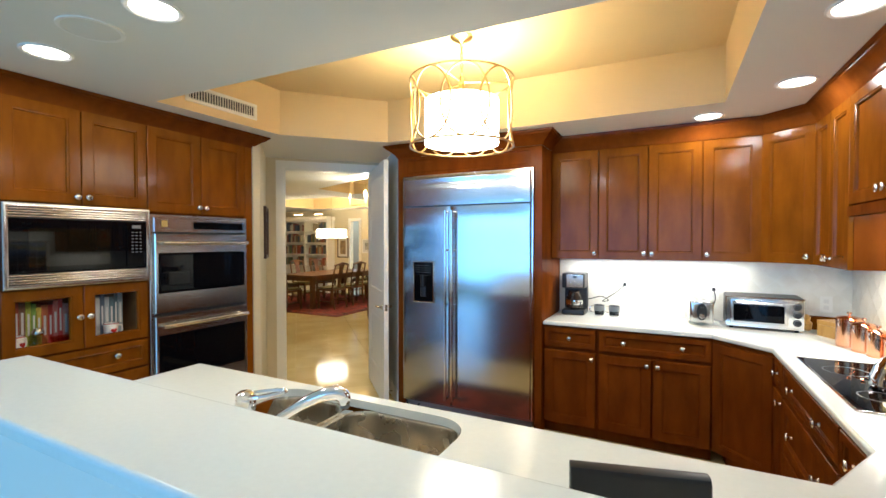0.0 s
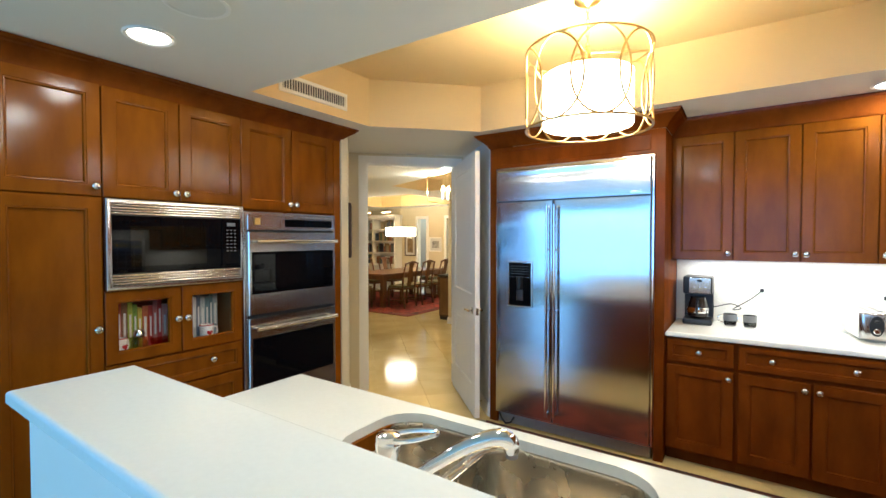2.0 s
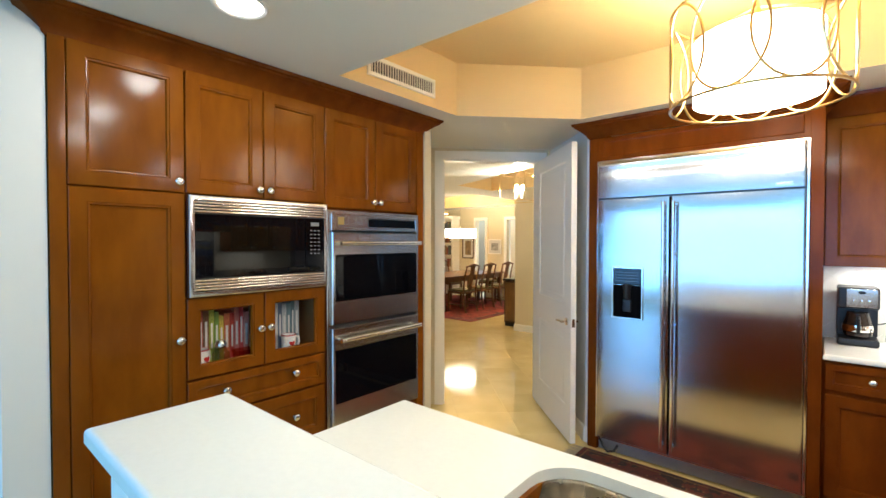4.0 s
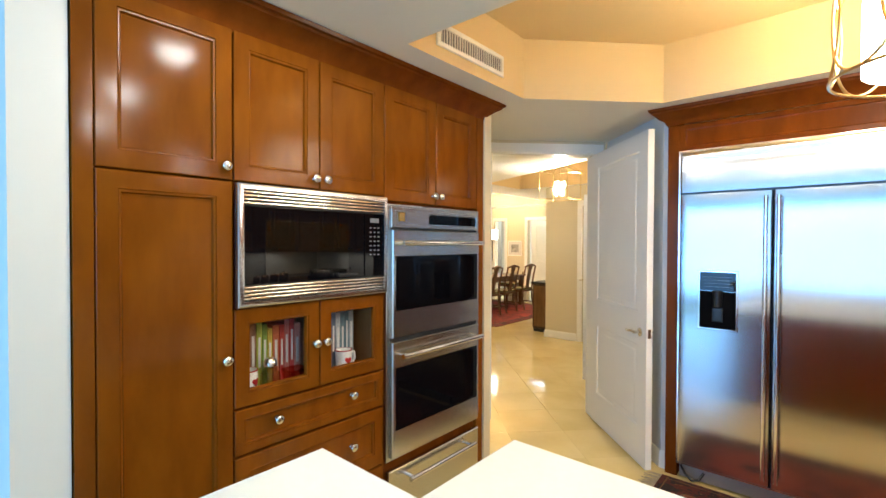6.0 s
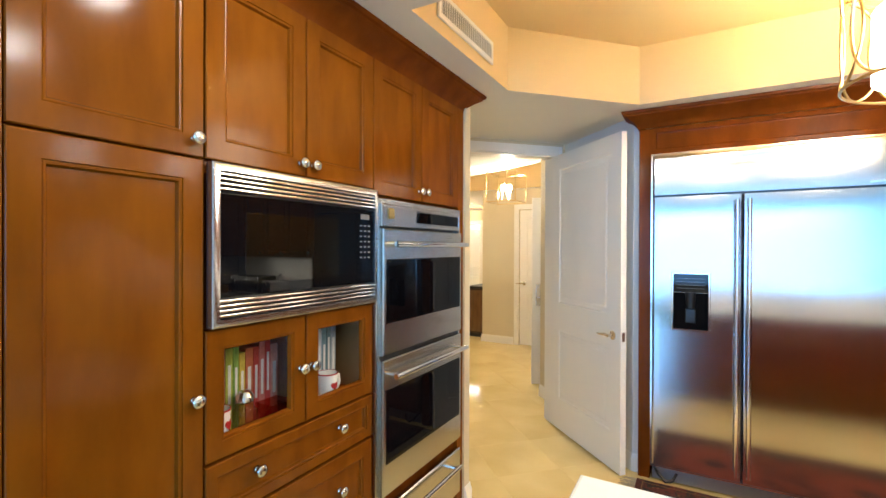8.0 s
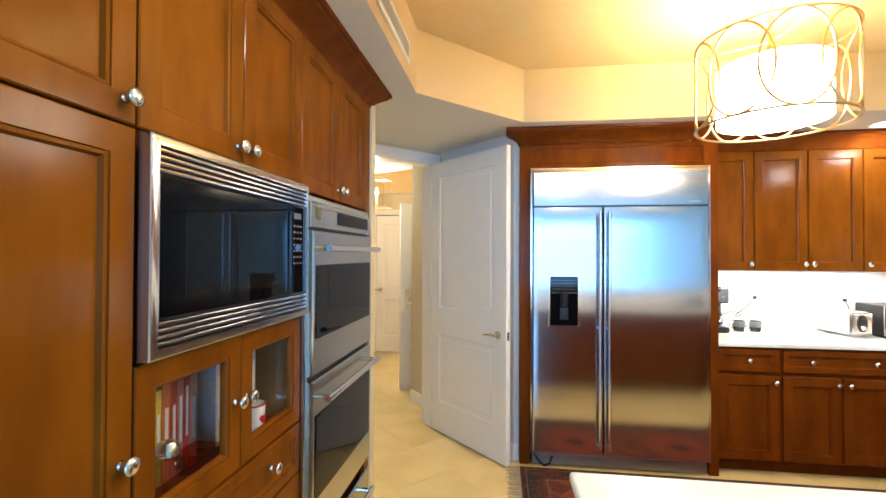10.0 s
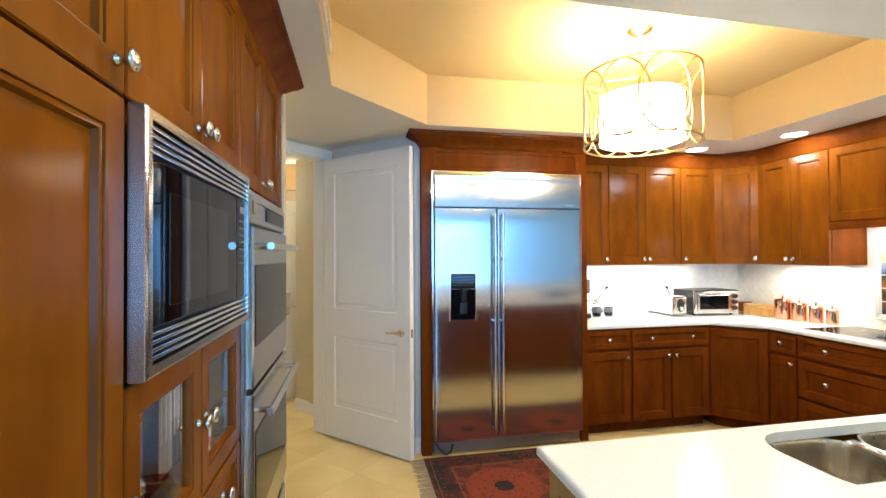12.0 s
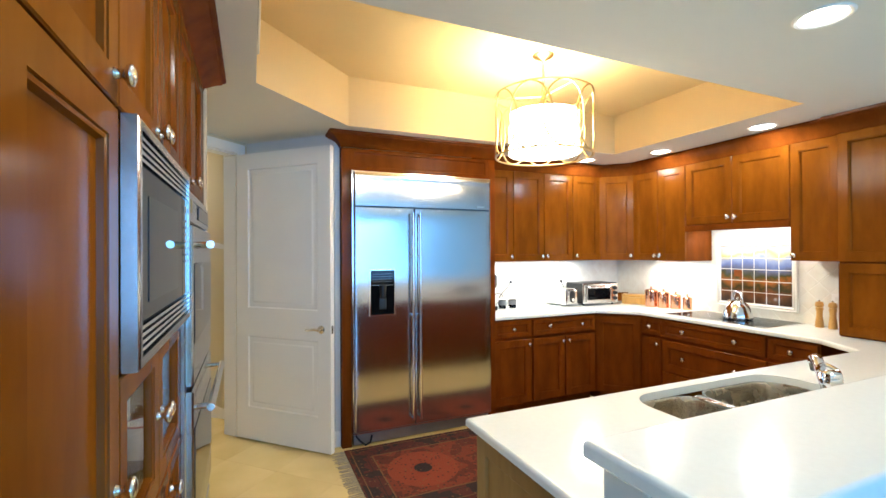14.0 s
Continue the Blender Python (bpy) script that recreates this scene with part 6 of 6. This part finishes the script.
part("cornice", box(bmesh.new(), -0.48, 0.48, -0.39, 0.0, 2.051, 2.12, 0.01), DARK_WOOD, gc)
for z in (1.15, 1.45, 1.75):
    part("glass_shelf", box(bmesh.new(), -0.41, 0.41, -0.33, -0.021, z, z + 0.006), GLASS, gc)
part("door_glass", box(bmesh.new(), -0.41, 0.41, -0.357, -0.353, 0.86, 2.04), GLASS, gc)
part("light_strip", box(bmesh.new(), -0.3, 0.3, -0.2, -0.17, 2.035, 2.05), BULB, gc)


# ---- tiles of the floor and of the splashback ----
def clip(poly, inside, cut):
    out = []
    for i, p in enumerate(poly):
        q = poly[(i + 1) % len(poly)]
        if inside(p):
            out.append(p)
        if inside(p) != inside(q):
            out.append(cut(p, q))
    return out


def clip_rect(poly, x0, x1, y0, y1):
    for ax, lim, sgn in ((0, x0, 1), (0, x1, -1), (1, y0, 1), (1, y1, -1)):
        if not poly:
            return poly
        poly = clip(poly, lambda p: (p[ax] - lim) * sgn >= 0, lambda p, q: tuple(p[k] + (q[k] - p[k]) * (lim - p[ax]) / (q[ax] - p[ax]) for k in range(2)))
    return poly


def diamonds(x0, x1, y0, y1, size, gap):
    """Squares set on their corners, clipped to a rectangle."""
    h = size * S2
    r = (size - gap) * S2
    for i in range(int((x1 - x0) / h) + 3):
        for j in range(int((y1 - y0) / h) + 3):
            if (i + j) % 2:
                continue
            cx, cy = x0 + (i - 0.4) * h, y0 + (j - 0.6) * h
            poly = clip_rect([(cx + r, cy), (cx, cy + r), (cx - r, cy), (cx, cy - r)], x0, x1, y0, y1)
            if len(poly) > 2:
                yield cx, cy, poly, len(poly) == 4 and abs(poly[0][0] - cx - r) < 1e-6 and abs(poly[2][0] - cx + r) < 1e-6 and abs(poly[1][1] - cy - r) < 1e-6 and abs(poly[3][1] - cy + r) < 1e-6


FS = 0.46
half = (FS - 0.0012) * S2
bm = bmesh.new()
rings(bm, [[(half * k * math.cos(a), half * k * math.sin(a), z) for a in (0, math.pi / 2, math.pi, -math.pi / 2)] for k, z in ((1, -0.0035), (1, -0.0003), (0.9985, 0.0))])
FLOOR_TILE = mesh_of("tile", bm, MARBLE)
rest = bmesh.new()
hh = FS * S2
for i in range(-40, 8):
    for j in range(-10, 46):
        if (i + j) % 2:
            continue
        cx, cy = i * hh + 0.05, j * hh + 0.1
        if not (-12.3 < cx < 1.5 and -2.5 < cy < 13.2):
            continue
        if -4.0 < cx < 1.4 and 1.0 < cy < 7.4:
            share("tile", FLOOR_TILE, SLAB, pose(cx, cy, 0))
        else:
            rings(rest, [[(cx + half * k * math.cos(a), cy + half * k * math.sin(a), z) for a in (0, math.pi / 2, math.pi, -math.pi / 2)] for k, z in ((1, -0.0035), (0.996, 0.0))])
ob = part("tiles_beyond", rest, MARBLE, SLAB)
tagged(ob, kind="stuff")


def splash(name, m, w, h, label, size=0.105):
    s = thing(name, m, label, "splashback", kind="structure")
    part("grout_bed", box(bmesh.new(), 0, w, -0.004, 0.0, 0, h), TILE_GROUT, s)
    r = (size - 0.003) * S2

    def chip(poly, cx, cy):
        bm = bmesh.new()
        rings(bm, [[(cx + (px - cx) * k, y, cy + (pz - cy) * k) for px, pz in poly] for k, y in ((1, -0.0035), (1, -0.0050), (0.97, -0.0060))])
        return bm

    whole = mesh_of("tile", chip([(r, 0), (0, r), (-r, 0), (0, -r)], 0, 0), TILE)
    for cx, cy, poly, full in diamonds(0.002, w - 0.002, 0.002, h - 0.002, size, 0.003):
        if full:
            share("tile", whole, s, pose(cx, 0, cy))
        else:
            mx = sum(p[0] for p in poly) / len(poly)
            my = sum(p[1] for p in poly) / len(poly)
            share("tile", mesh_of("tile", chip(poly, mx, my), TILE), s, pose(0, 0, 0))
    return s


splash("splashback_north", pose(-0.41, 4.82, CT + 0.001), 2.055, UZ0 - CT - 0.002, "pale travertine tiles set diagonally behind the worktop")
splash("splashback_east", pose(1.65, 4.81, CT + 0.001, 0, 0, -90), 4.81 - 2.46, UZ0 - CT - 0.002, "pale travertine tiles set diagonally beside the cooktop")
splash("splashback_hood", pose(1.65, 3.625, UZ0 + 0.0005, 0, 0, -90), 0.86, 0.32, "pale travertine tiles under the hood")
